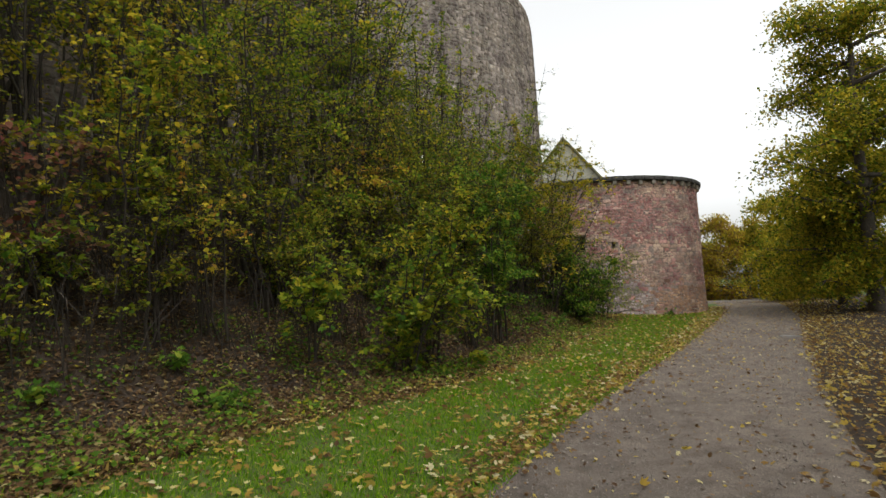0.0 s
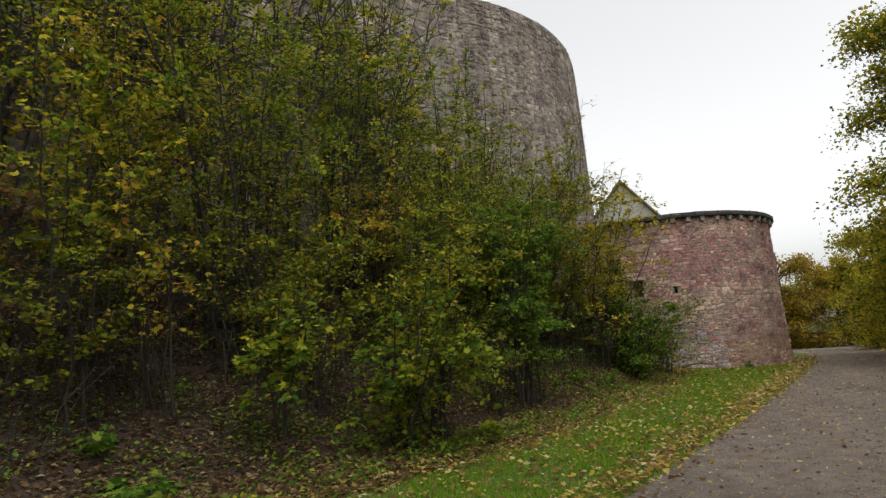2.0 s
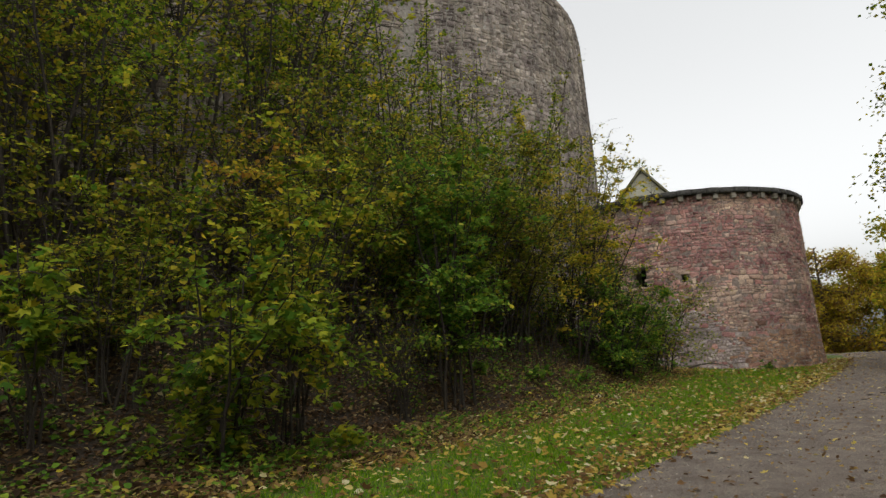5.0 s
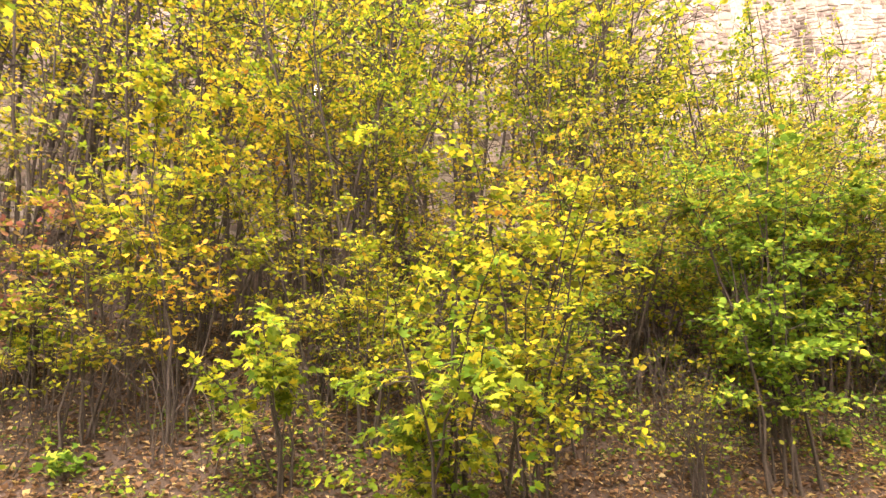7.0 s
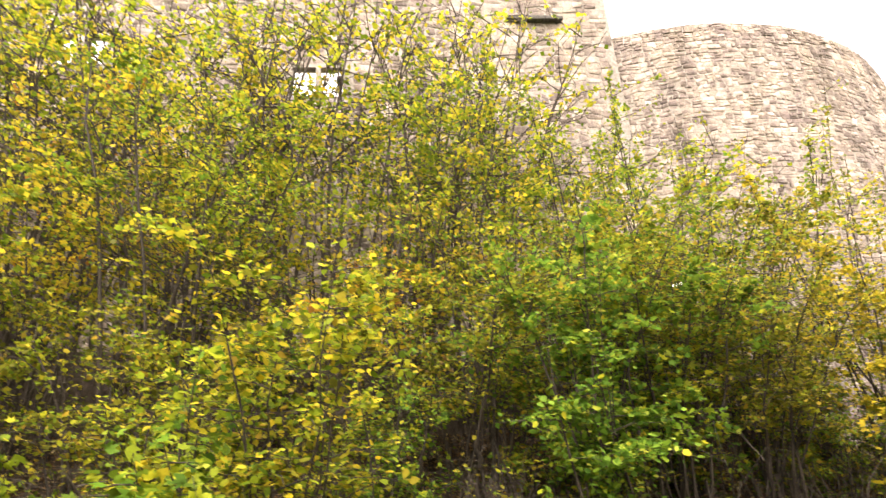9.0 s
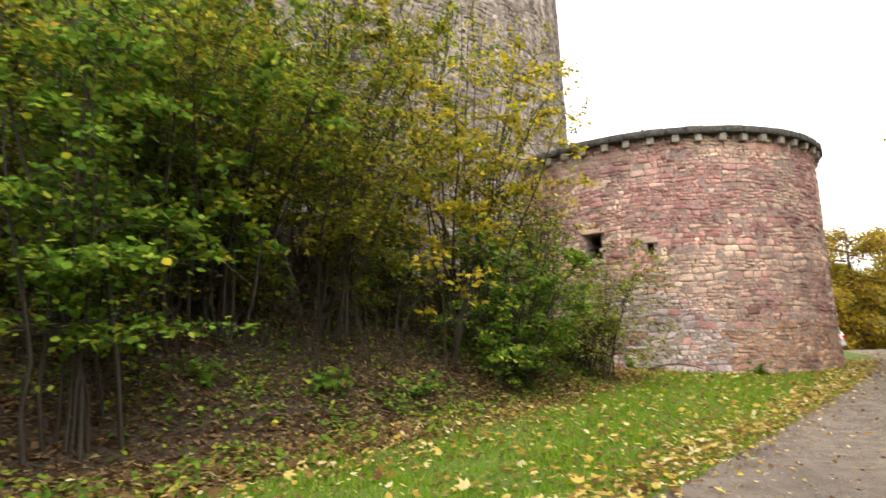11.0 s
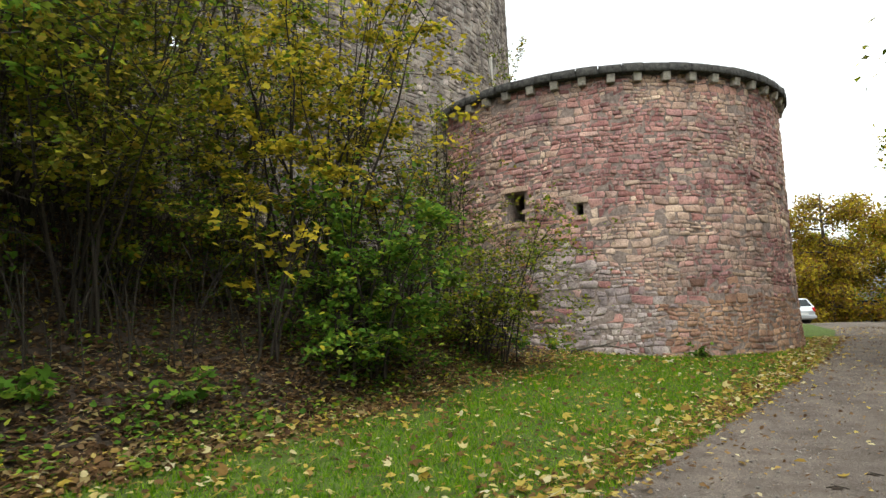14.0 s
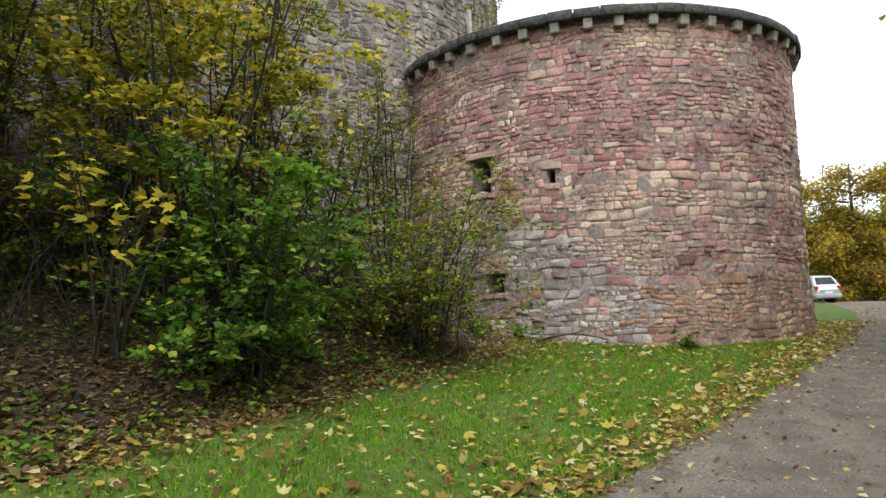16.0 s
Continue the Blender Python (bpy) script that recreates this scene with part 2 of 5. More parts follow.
BLUE_PAINT = plain_material("blue_paint", (0.04, 0.07, 0.16), (0.05, 0.09, 0.2), 2, 0.28, 0.0, metal=0.4, spec=0.5)
CAR_GLASS = plain_material("tinted_glass", (0.02, 0.025, 0.03), (0.03, 0.035, 0.04), 2, 0.06, 0.0, spec=0.6)
RUBBER = plain_material("tyre_rubber", (0.015, 0.015, 0.015), (0.03, 0.03, 0.03), 30, 0.85, 0.2)
RED_LENS = plain_material("red_lens", (0.4, 0.02, 0.02), (0.5, 0.03, 0.03), 5, 0.2, 0.0, spec=0.5)
WHITE_PLATE = plain_material("number_plate", (0.7, 0.7, 0.68), (0.78, 0.78, 0.76), 5, 0.4, 0.0)
GREY_METAL = plain_material("galvanised_steel", (0.15, 0.15, 0.15), (0.24, 0.24, 0.24), 12, 0.5, 0.2, metal=0.7)
CONCRETE = plain_material("worn_concrete", (0.1, 0.095, 0.088), (0.18, 0.17, 0.16), 20, 0.9, 0.3)
PEBBLE = plain_material("pebble_stone", (0.07, 0.06, 0.052), (0.34, 0.3, 0.26), 9, 0.9, 0.2)
ALLOY = plain_material("alloy", (0.4, 0.41, 0.42), (0.5, 0.51, 0.52), 6, 0.35, 0.0, metal=0.9)

rng = np.random.default_rng(7)


# ---- mesh helpers ----
def mesh_of(name, verts, faces, mats, index=None, smooth=False):
    """A mesh from arrays: vertices (n, 3) and faces (m, k), all with k corners."""
    verts, faces = np.asarray(verts, np.float32), np.asarray(faces, np.int32)
    me = bpy.data.meshes.new(name)
    k = faces.shape[1]
    me.vertices.add(len(verts))
    me.vertices.foreach_set("co", verts.ravel())
    me.loops.add(faces.size)
    me.loops.foreach_set("vertex_index", faces.ravel())
    me.polygons.add(len(faces))
    me.polygons.foreach_set("loop_start", np.arange(len(faces), dtype=np.int32) * k)
    for m in mats if isinstance(mats, (list, tuple)) else [mats]:
        me.materials.append(m)
    if index is not None:
        me.polygons.foreach_set("material_index", np.asarray(index, np.int32))
    if smooth:
        me.polygons.foreach_set("use_smooth", np.ones(len(faces), bool))
    me.update(calc_edges=True)
    me.validate()
    return me


def part(name, bm, material, parent, label=""):
    """One mesh object under a thing; bm: a bmesh or a ready mesh."""
    if isinstance(bm, bmesh.types.BMesh):
        me = bpy.data.meshes.new(name)
        bm.normal_update()
        bm.to_mesh(me)
        bm.free()
        for m in material if isinstance(material, (list, tuple)) else [material]:
            me.materials.append(m)
    else:
        me = bm
    ob = new(name, me)
    ob.parent = parent
    return tagged(ob, label) if label else ob


def thing(name, x, y, z, label, category, group="", kind="", rz=0.0):
    ob = new(name)
    ob.matrix_world = pose(x, y, z, 0, 0, rz)
    return tagged(ob, label, category, group, kind)


def box_bm(size, at=(0, 0, 0), bevel=0.0, bm=None, m=None):
    bm = bm or bmesh.new()
    r = bmesh.ops.create_cube(bm, size=1.0)
    bmesh.ops.scale(bm, vec=size, verts=r["verts"])
    if bevel:
        es = list({e for v in r["verts"] for e in v.link_edges})
        out = bmesh.ops.bevel(bm, geom=es, offset=bevel, segments=2, affect="EDGES", profile=0.6)
        vs = list({v for f in out["faces"] for v in f.verts} | {v for v in r["verts"] if v.is_valid})
    else:
        vs = r["verts"]
    bmesh.ops.translate(bm, vec=at, verts=vs)
    if m is not None:
        bmesh.ops.transform(bm, matrix=m, verts=vs)
    return bm


def tubes(lines, sides=5):
    """Tapered tubes along polylines; each line is (points (n, 3), radii (n,))."""
    V, F, base = [], [], 0
    a = np.arange(sides) * 2 * math.pi / sides
    for pts, rad in lines:
        pts = np.asarray(pts, float)
        n = len(pts)
        t = np.gradient(pts, axis=0)
        t /= np.linalg.norm(t, axis=1)[:, None] + 1e-9
        ref = np.where(np.abs(t[:, 2:3]) > 0.9, np.array([[1.0, 0, 0]]), np.array([[0, 0, 1.0]]))
        s = np.cross(t, ref)
        s /= np.linalg.norm(s, axis=1)[:, None] + 1e-9
        u = np.cross(s, t)
        ring = pts[:, None] + np.asarray(rad)[:, None, None] * (np.cos(a)[None, :, None] * s[:, None] + np.sin(a)[None, :, None] * u[:, None])
        V.append(ring.reshape(-1, 3))
        for i in range(n - 1):
            j = np.arange(sides)
            k = (j + 1) % sides
            o = base + i * sides
            F.append(np.stack([o + j, o + k, o + sides + k, o + sides + j], 1))
        base += n * sides
    return np.concatenate(V), np.concatenate(F)


def leaf_arrays(pos, size, nrm, along, fold=0.25, wide=0.36, simple=False):
    """Folded pointed leaves: two quads each, about the midrib."""
    n = len(pos)
    nrm = nrm / (np.linalg.norm(nrm, axis=1)[:, None] + 1e-9)
    along = along - nrm * np.sum(along * nrm, 1)[:, None]
    along /= np.linalg.norm(along, axis=1)[:, None] + 1e-9
    side = np.cross(along, nrm)
    s = np.asarray(size)[:, None]
    w = wide * (0.8 + 0.4 * rng.random((n, 1)))
    if simple:
        pts = [pos + s * (du * along + dw * w * side + dz * w * nrm) for du, dw, dz in ((0, 0, 0), (0.45, 1.0, fold), (1.0, 0, -0.1), (0.45, -1.0, fold))]
        return np.stack(pts, 1).reshape(-1, 3), np.arange(4 * n).reshape(-1, 4)
    pts = []
    for du, dw, dz in ((0, 0, 0), (0.3, 1.0, fold), (0.68, 0.72, fold * 0.7), (1.0, 0, -0.12), (0.68, -0.72, fold * 0.7), (0.3, -1.0, fold)):
        pts.append(pos + s * (du * along + dw * w * side + dz * 0.6 * w * nrm))
    V = np.stack(pts, 1).reshape(-1, 3)
    o = np.arange(n)[:, None] * 6
    F = np.stack([o + np.array([0, 1, 2, 3]), o + np.array([0, 3, 4, 5])], 1).reshape(-1, 4)
    return V, F


def lobed_arrays(pos, size, nrm, along, r):
    """Maple leaves: three pointed lobes about one stalk, three quads each."""
    n = len(pos)
    nrm = nrm / (np.linalg.norm(nrm, axis=1)[:, None] + 1e-9)
    along = along - nrm * np.sum(along * nrm, 1)[:, None]
    along /= np.linalg.norm(along, axis=1)[:, None] + 1e-9
    side = np.cross(along, nrm)
    s = np.asarray(size)[:, None]
    bend = r.uniform(-0.3, 0.35, (n, 1))
    pts = [pos + s * (du * along + dw * side + (bend * abs(dw) - 0.12 * du * du) * nrm) for du, dw in
           ((0, 0), (0.5, 0.17), (1.0, 0), (0.5, -0.17), (0.68, 0.55), (0.1, 0.36), (0.68, -0.55), (0.1, -0.36))]
    V = np.stack(pts, 1).reshape(-1, 3)
    o = np.arange(n)[:, None] * 8
    F = np.stack([o + np.array([0, 1, 2, 3]), o + np.array([0, 5, 4, 1]), o + np.array([0, 3, 6, 7])], 1).reshape(-1, 4)
    return V, F


# ---- lie of the land ----
Y_ = [-60, -5, 5.5, 8.4, 11.3, 18, 22.2, 25, 28, 32, 38.5, 50, 70, 120]
XL_ = [-30, -4.6, 0.15, 1.38, 2.87, 6.4, 8.55, 9.97, 11.5, 13.3, 15.7, 18.6, 22, 30]
XR_ = [-27, -1.4, 3.6, 4.95, 6.4, 9.9, 12.1, 13.6, 15.0, 16.8, 19.4, 23.5, 28.5, 38]
YF_ = [-60, 0, 5, 8.5, 11, 14, 18, 20.5, 23, 26, 28, 30, 60]
XF_ = [-40, -8.9, -5.85, -4.0, -2.05, -0.35, 2.45, 3.83, 5.1, 6.15, 6.4, 6.6, 6.6]
ZR_ = [-0.42, -0.42, -0.42, -0.42, -0.42, -0.4, -0.36, -0.3, -0.22, -0.14, -0.08, -0.28, -0.9, -2.2]


YG_ = [-60, 0, 5, 8, 10, 13, 16.5, 18.5, 20, 22, 25, 27, 30, 60]
XG_ = [-38, -6.6, -4.3, -2.7, -1.3, 0.6, 2.2, 3.1, 3.8, 4.6, 5.5, 6.35, 6.8, 6.8]


def x_turf(y):
    return np.interp(y, YG_, XG_)


def x_left(y):
    return np.interp(y, Y_, XL_)


def x_right(y):
    return np.interp(y, Y_, XR_)


def x_foot(y):
    return np.interp(y, YF_, XF_)


def land(x, y):
    """Height of the ground at arrays x, y: lane, grass strip, wooded bank up to the castle walls."""
    x, y = np.asarray(x, float), np.asarray(y, float)
    zr = np.interp(y, Y_, ZR_)
    f, l, r = x_foot(y), x_left(y), x_right(y)
    strip = np.clip((l - x) / np.maximum(l - f, 0.5), 0, 1)
    z = zr + 0.24 * strip ** 1.6
    d = np.maximum(f - x, 0) * 0.86
    fade = np.clip((40 - y) / 12, 0, 1)
    z = z + fade * 0.63 * (np.sqrt(np.minimum(d, 9) ** 2 + 0.09) - 0.3)
    e = np.maximum(x - r, 0)
    z = z + np.minimum(0.05 * e, 0.5)
    bump = 0.05 * np.sin(x * 1.7 + y * 0.9) * np.sin(y * 1.3 - x * 0.6) + 0.03 * np.sin(x * 4.1 - y * 2.3)
    return z + bump * np.clip(d * 0.8 + e * 0.3, 0, 1)


def ground_sheet():
    ys = np.concatenate([[-3000, -400, -60, -25], np.arange(-12, 46, 0.4), np.arange(46, 80, 2.0), [100, 160, 400, 3000]])
    rows = []
    for y in ys:
        f, l, r = x_foot(y), x_left(y), x_right(y)
        left = f - np.concatenate([[3000, 300, 60, 30, 20, 15], np.arange(11, 0.05, -0.4)])
        g = min(float(x_turf(y)) + 0.15 * math.sin(y * 2.1) + 0.1 * math.sin(y * 5.3), l - 0.5)
        mid = np.concatenate([np.linspace(f, g, 5), np.linspace(g, l, 5)[1:]])
        lane = np.linspace(l, r, 6)[1:]
        right = r + np.concatenate([np.arange(0.4, 8, 0.5), [10, 14, 20, 40, 100, 400, 3000]])
        rows.append(np.concatenate([left, mid, lane, right]))
    X = np.array(rows)
    Y = np.repeat(ys[:, None], X.shape[1], 1)
    Z = land(X, Y)
    nl = 6 + len(np.arange(11, 0.05, -0.4))
    ny, nx = X.shape
    V = np.stack([X, Y, Z], 2).reshape(-1, 3)
    i, j = np.meshgrid(np.arange(ny - 1), np.arange(nx - 1), indexing="ij")
    o = (i * nx + j).ravel()
    F = np.stack([o, o + 1, o + nx + 1, o + nx], 1)
    mat = np.where(j.ravel() < nl + 4, 1, 0)
    mat = np.where(j.ravel() >= nl + 13, np.where(j.ravel() < nl + 24, 1, 0), mat)
    lane = (j.ravel() >= nl + 8) & (j.ravel() < nl + 13)
    mat = np.where(lane, 2, mat)
    ob = new("ground", mesh_of("ground", V, F, [TURF, LITTER, GRAVEL], mat, True))
    tagged(ob, "grass verge and leaf-covered wooded bank beside the lane", "ground", kind="structure")


def lane_sheet():
    ys = np.arange(-40, 90, 0.3)
    rows = []
    for y in ys:
        wob = 0.12 * math.sin(y * 1.1) + 0.07 * math.sin(y * 2.9 + 1) + 0.05 * math.sin(y * 6.1)
        wob2 = 0.12 * math.sin(y * 0.9 + 2) + 0.08 * math.sin(y * 3.3)
        l, r = x_left(y) + wob, x_right(y) + wob2
        u = np.linspace(0, 1, 15)
        x = l + (r - l) * u
        z = land(x, np.full(15, y)) + 0.03 * (1 - (2 * u - 1) ** 6) - 0.012 - 0.018 * np.exp(-((u - 0.28) / 0.09) ** 2) - 0.018 * np.exp(-((u - 0.74) / 0.09) ** 2)
        rows.append(np.stack([x, np.full(15, y), z], 1))
    V = np.concatenate(rows)
    ny, nx = len(ys), 15
    i, j = np.meshgrid(np.arange(ny - 1), np.arange(nx - 1), indexing="ij")
    o = (i * nx + j).ravel()
    ob = new("road", mesh_of("road", V, np.stack([o, o + 1, o + nx + 1, o + nx], 1), GRAVEL, None, True))
    tagged(ob, "compacted grey-brown gravel lane with scattered fallen leaves", "road", kind="structure")


ground_sheet()
lane_sheet()

# ---- masonry ----
def courses(u0, u1, v0, v1, low, high, wlow, whigh, seed):
    """Random rubble: bands are cut into cells, and cells cut again and again into stones (u, v, width, height)."""
    r = random.Random(seed)
    out = []

    def cut(u, v, w, h):
        if w > whigh or (w > 2 * wlow and w > 1.7 * h and r.random() < 0.6):
            k = r.uniform(0.3, 0.7)
            cut(u, v, w * k, h)
            cut(u + w * k, v, w * (1 - k), h)
        elif h > high or (h > 2 * low and r.random() < 0.45):
            k = r.uniform(0.35, 0.65)
            cut(u, v, w, h * k)
            cut(u, v + h * k, w, h * (1 - k))
        else:
            out.append((u, v, w, h))
    v = v0
    while v < v1:
        h = min(r.uniform(1.6, 2.6) * high, v1 - v + 0.02)
        u = u0 - r.uniform(0, whigh)
        while u < u1:
            w = r.uniform(1.0, 2.2) * whigh
            cut(u, v, w, h)
            u += w
        v += h
    return out


def coursed_rubble(u0, u1, v0, v1, seed):
    """Rough courses of flat stones: beds of uneven height, split here and there into two or three thinner ones."""
    r = random.Random(seed)
    out = []
    v = v0
    while v < v1:
        bed = min(r.uniform(0.13, 0.28), v1 - v + 0.02)
        u = u0 - r.uniform(0, 0.8)
        while u < u1:
            run = r.uniform(0.5, 1.9)
            n = 1 if bed < 0.21 and r.random() < 0.6 else (2 if r.random() < 0.75 or bed < 0.24 else 3)
            cuts = [0.0] + sorted(min(max((k + r.uniform(-0.22, 0.22)) / n, 0.2), 0.85) for k in range(1, n)) + [1.0]
            for a, b in zip(cuts, cuts[1:]):
                h = bed * (b - a)
                w = 0.0
                while w < run - 1e-6:
                    sw = min(max(h * r.uniform(0.9, 2.9), 0.09), 0.46)
                    if run - w - sw < 0.1:
                        sw = run - w
                    out.append((u + w, v + bed * a, sw, h))
                    w += sw
            u += run
        v += bed
    return out


OUTLINE = ((-1, -0.7), (-0.84, -1), (0.8, -1), (1, -0.74), (1, 0.66), (0.84, 1), (-0.8, 1), (-1, 0.72))


def stones_mesh(name, rects, place, mats, zone, gap=0.012, proud=(0.012, 0.045), seed=3):
    """All the rectangles as one mesh of uneven rounded stones; place(u, v, d) lays them on the wall, d metres out."""
    r = np.random.default_rng(seed)
    n = len(rects)
    Q = np.array(rects)
    cu, cv = Q[:, 0] + Q[:, 2] / 2, Q[:, 1] + Q[:, 3] / 2
    hw, hh = Q[:, 2] / 2 - gap, Q[:, 3] / 2 - gap
    pr = r.uniform(*proud, n)
    tu, tv = r.normal(0, 0.008, n), r.normal(0, 0.008, n)
    ring = []
    for (a, c) in OUTLINE:
        k = r.uniform(0.8, 1.06, n)
        ring.append((a * hw * k * r.uniform(0.92, 1.04, n), c * hh * k, a, c))
    rows = [(cu + x, cv + y, np.full(n, -0.03)) for x, y, a, c in ring]
    rows += [(cu + x, cv + y, pr * 0.5) for x, y, a, c in ring]
    rows += [(cu + x * 0.92, cv + y * 0.89, pr + a * tu + c * tv) for x, y, a, c in ring]
    V = np.stack([np.stack(place(*p), 1) for p in rows], 1).reshape(-1, 3)
    o = np.arange(n)[:, None] * 24
    F = []
    for k in (0, 8):
        for i in range(8):
            j = (i + 1) % 8
            F.append(o + np.array([k + i, k + j, k + 8 + j, k + 8 + i]))
    for q4 in ((16, 17, 18, 19), (16, 19, 20, 23), (20, 21, 22, 23)):
        F.append(o + np.array(q4))
    F = np.stack(F, 1).reshape(-1, 4)
    return mesh_of(name, V, F, mats, np.repeat(zone, 19) if zone is not None else None)


# the round bastion
BX, BY, BTOP = 7.92, 34.05, 6.05


def bastion_radius(z):
    z = np.asarray(z, float)
    return 4.95 + 0.017 * (BTOP - z) + 0.1 * np.exp(-np.maximum(z + 0.2, 0) / 0.9)


def warp(u, v, k=1.0):
    """Rubble courses wander up and down and stones lean: a smooth shift of wall coordinates."""
    u, v = np.asarray(u, float), np.asarray(v, float)
    du = 0.05 * np.sin(3.1 * u + 7.3 * v) + 0.035 * np.sin(8.7 * v - 5.1 * u + 1) + 0.02 * np.sin(17 * v + 11 * u)
    dv = 0.05 * np.sin(1.9 * u + 2.7 * v) + 0.032 * np.sin(5.3 * u - 3.9 * v + 2) + 0.018 * np.sin(11.7 * u + 6.1 * v) + 0.012 * np.sin(21 * u - 13 * v)
    return u + k * du, v + k * dv


def on_bastion(u, v, d):
    u, v = warp(u, v, 0.5)
    v = np.minimum(v, BTOP + 0.22)
    a = np.asarray(u, float) / 5.0
    rad = bastion_radius(v) + d
    return BX + rad * np.cos(a), BY + rad * np.sin(a), np.asarray(v, float) + 0 * a


def ring_wall(name, cx, cy, radius, a0, a1, z0, z1, thick, openings, mat, nz=14, step=2.0):
    """A curved wall with thickness; openings (angle, angle, z, z) go right through it. Degrees."""
    an = set(np.round(np.arange(a0, a1 + 0.01, step), 3))
    zs = set(np.round(np.linspace(z0, z1, nz), 3))
    for o in openings:
        an |= {o[0], o[1]}
        zs |= {o[2], o[3]}
    an, zs = sorted(an), sorted(zs)
    na, nz = len(an), len(zs)
    solid = [[not any(o[0] <= (an[i] + an[i + 1]) / 2 <= o[1] and o[2] <= (zs[k] + zs[k + 1]) / 2 <= o[3] for o in openings)
              for k in range(nz - 1)] for i in range(na - 1)]
    V, F = [], []
    for off in (0, -thick):
        for a in an:
            for z in zs:
                r = float(radius(z)) + off
                V.append((cx + r * math.cos(radians(a)), cy + r * math.sin(radians(a)), z))
    S = na * nz

    def vid(i, k, side):
        return side * S + i * nz + k
    for i in range(na - 1):
        for k in range(nz - 1):
            if not solid[i][k]:
                continue
            F.append((vid(i, k, 0), vid(i + 1, k, 0), vid(i + 1, k + 1, 0), vid(i, k + 1, 0)))
            F.append((vid(i, k, 1), vid(i, k + 1, 1), vid(i + 1, k + 1, 1), vid(i + 1, k, 1)))
            for di, dk, p, q in ((-1, 0, (i, k), (i, k + 1)), (1, 0, (i + 1, k + 1), (i + 1, k)),
                                 (0, -1, (i + 1, k), (i, k)), (0, 1, (i, k + 1), (i + 1, k + 1))):
                ii, kk = i + di, k + dk
                if not (0 <= ii < na - 1 and 0 <= kk < nz - 1 and solid[ii][kk]):
                    F.append((vid(*p, 0), vid(*q, 0), vid(*q, 1), vid(*p, 1)))
    return mesh_of(name, V, F, mat)


HOLES = [(-117.7, -111.9, 3.03, 3.77), (-97.7, -95.9, 3.08, 3.36), (-113.8, -108.8, 0.94, 1.33),
         (-29.5, -27.5, 3.45, 3.85), (-26.0, -23.5, 0.95, 1.4)]


def build_bastion():
    b = thing("bastion", BX, BY, 0, "round red sandstone bastion with a dark corbelled stone cap", "castle tower")

    def under(ob):
        ob.parent = b
        ob.matrix_parent_inverse = b.matrix_world.inverted()
        return ob
    under(new("wall", ring_wall("wall", BX, BY, lambda z: bastion_radius(z) + 0.006, -190, 50, -0.8, BTOP + 0.26, 0.9, HOLES, MORTAR)))
    # core of the cap, then its slabs
    under(new("cap", ring_wall("cap", BX, BY, lambda z: 5.08 + 0 * np.asarray(z, float), -195, 55, BTOP + 0.2, BTOP + 0.36, 1.2, [], CAP_STONE, nz=2)))
    r = random.Random(23)
    a = -195.0
    while a < 55:
        w = r.uniform(4.2, 8.0)
        ro, lo, hi = 5.18 + r.uniform(-0.015, 0.012), BTOP + 0.21 + r.uniform(-0.008, 0.008), BTOP + 0.405 + r.uniform(-0.008, 0.008)
        V, F = [], []
        for q in range(4):
            c = radians(a + 0.12 + (w - 0.24) * q / 3)
            for rad, z in ((3.9, lo), (ro - 0.012, lo), (ro, lo + 0.015), (ro + r.uniform(-0.012, 0.008), hi - 0.02), (ro - 0.025, hi), (3.9, hi + 0.03)):
                V.append((BX + rad * math.cos(c), BY + rad * math.sin(c), z))
        for q in range(3):
            for e in range(6):
                F.append((q * 6 + e, q * 6 + 6 + e, q * 6 + 6 + (e + 1) % 6, q * 6 + (e + 1) % 6))
        F += [(0, 1, 2, 3), (0, 3, 4, 5), (21, 20, 19, 18), (23, 22, 21, 18)]
        under(new("cap_slab", mesh_of("cap_slab", V, F, CAP_STONE)))
        a += w
    floor_v = [(BX, BY, BTOP + 0.3)] + [(BX + 4.2 * math.cos(radians(a)), BY + 4.2 * math.sin(radians(a)), BTOP + 0.3) for a in range(0, 360, 12)]
    under(new("roof", mesh_of("roof", floor_v, [(0, 1 + i, 1 + (i + 1) % 30) for i in range(30)], CAP_STONE)))
    # curved near-black sheet behind the holes; its colour stands in for their inner shade
    V, F = [], []
    for i in range(41):
        a = radians(-185 + 235 * i / 40)
        for z in (-0.7, BTOP):
            V.append((BX + 3.7 * math.cos(a), BY + 3.7 * math.sin(a), z))
    for i in range(40):
        F.append((2 * i, 2 * i + 2, 2 * i + 3, 2 * i + 1))
    under(new("shade_sheet", mesh_of("shade_sheet", V, F, OPENING_SHADE)))
    # corbels
    me = None
    for kk in range(-9, 16):
        a = -94.65 + 7.113 * kk + 0.25 * math.sin(kk * 2.3)
        if me is None:
            bm = bmesh.new()
            box_bm((0.34, 0.18, 0.19), (0, 0, 0), 0.012, bm)
            for v in bm.verts:
                if v.co.x > 0.1 and v.co.z < 0:
                    v.co.x -= 0.035
            me = bpy.data.meshes.new("corbel")
            bm.to_mesh(me)
            bm.free()
            me.materials.append(CORBEL_STONE)
        ob = new("corbel", me)
        ob.matrix_world = pose(BX + 4.96 * math.cos(radians(a)), BY + 4.96 * math.sin(radians(a)), BTOP + 0.115, 2 * math.sin(kk * 3.1), 0, a)
        under(ob)
    return b, under


bastion, under_bastion = build_bastion()


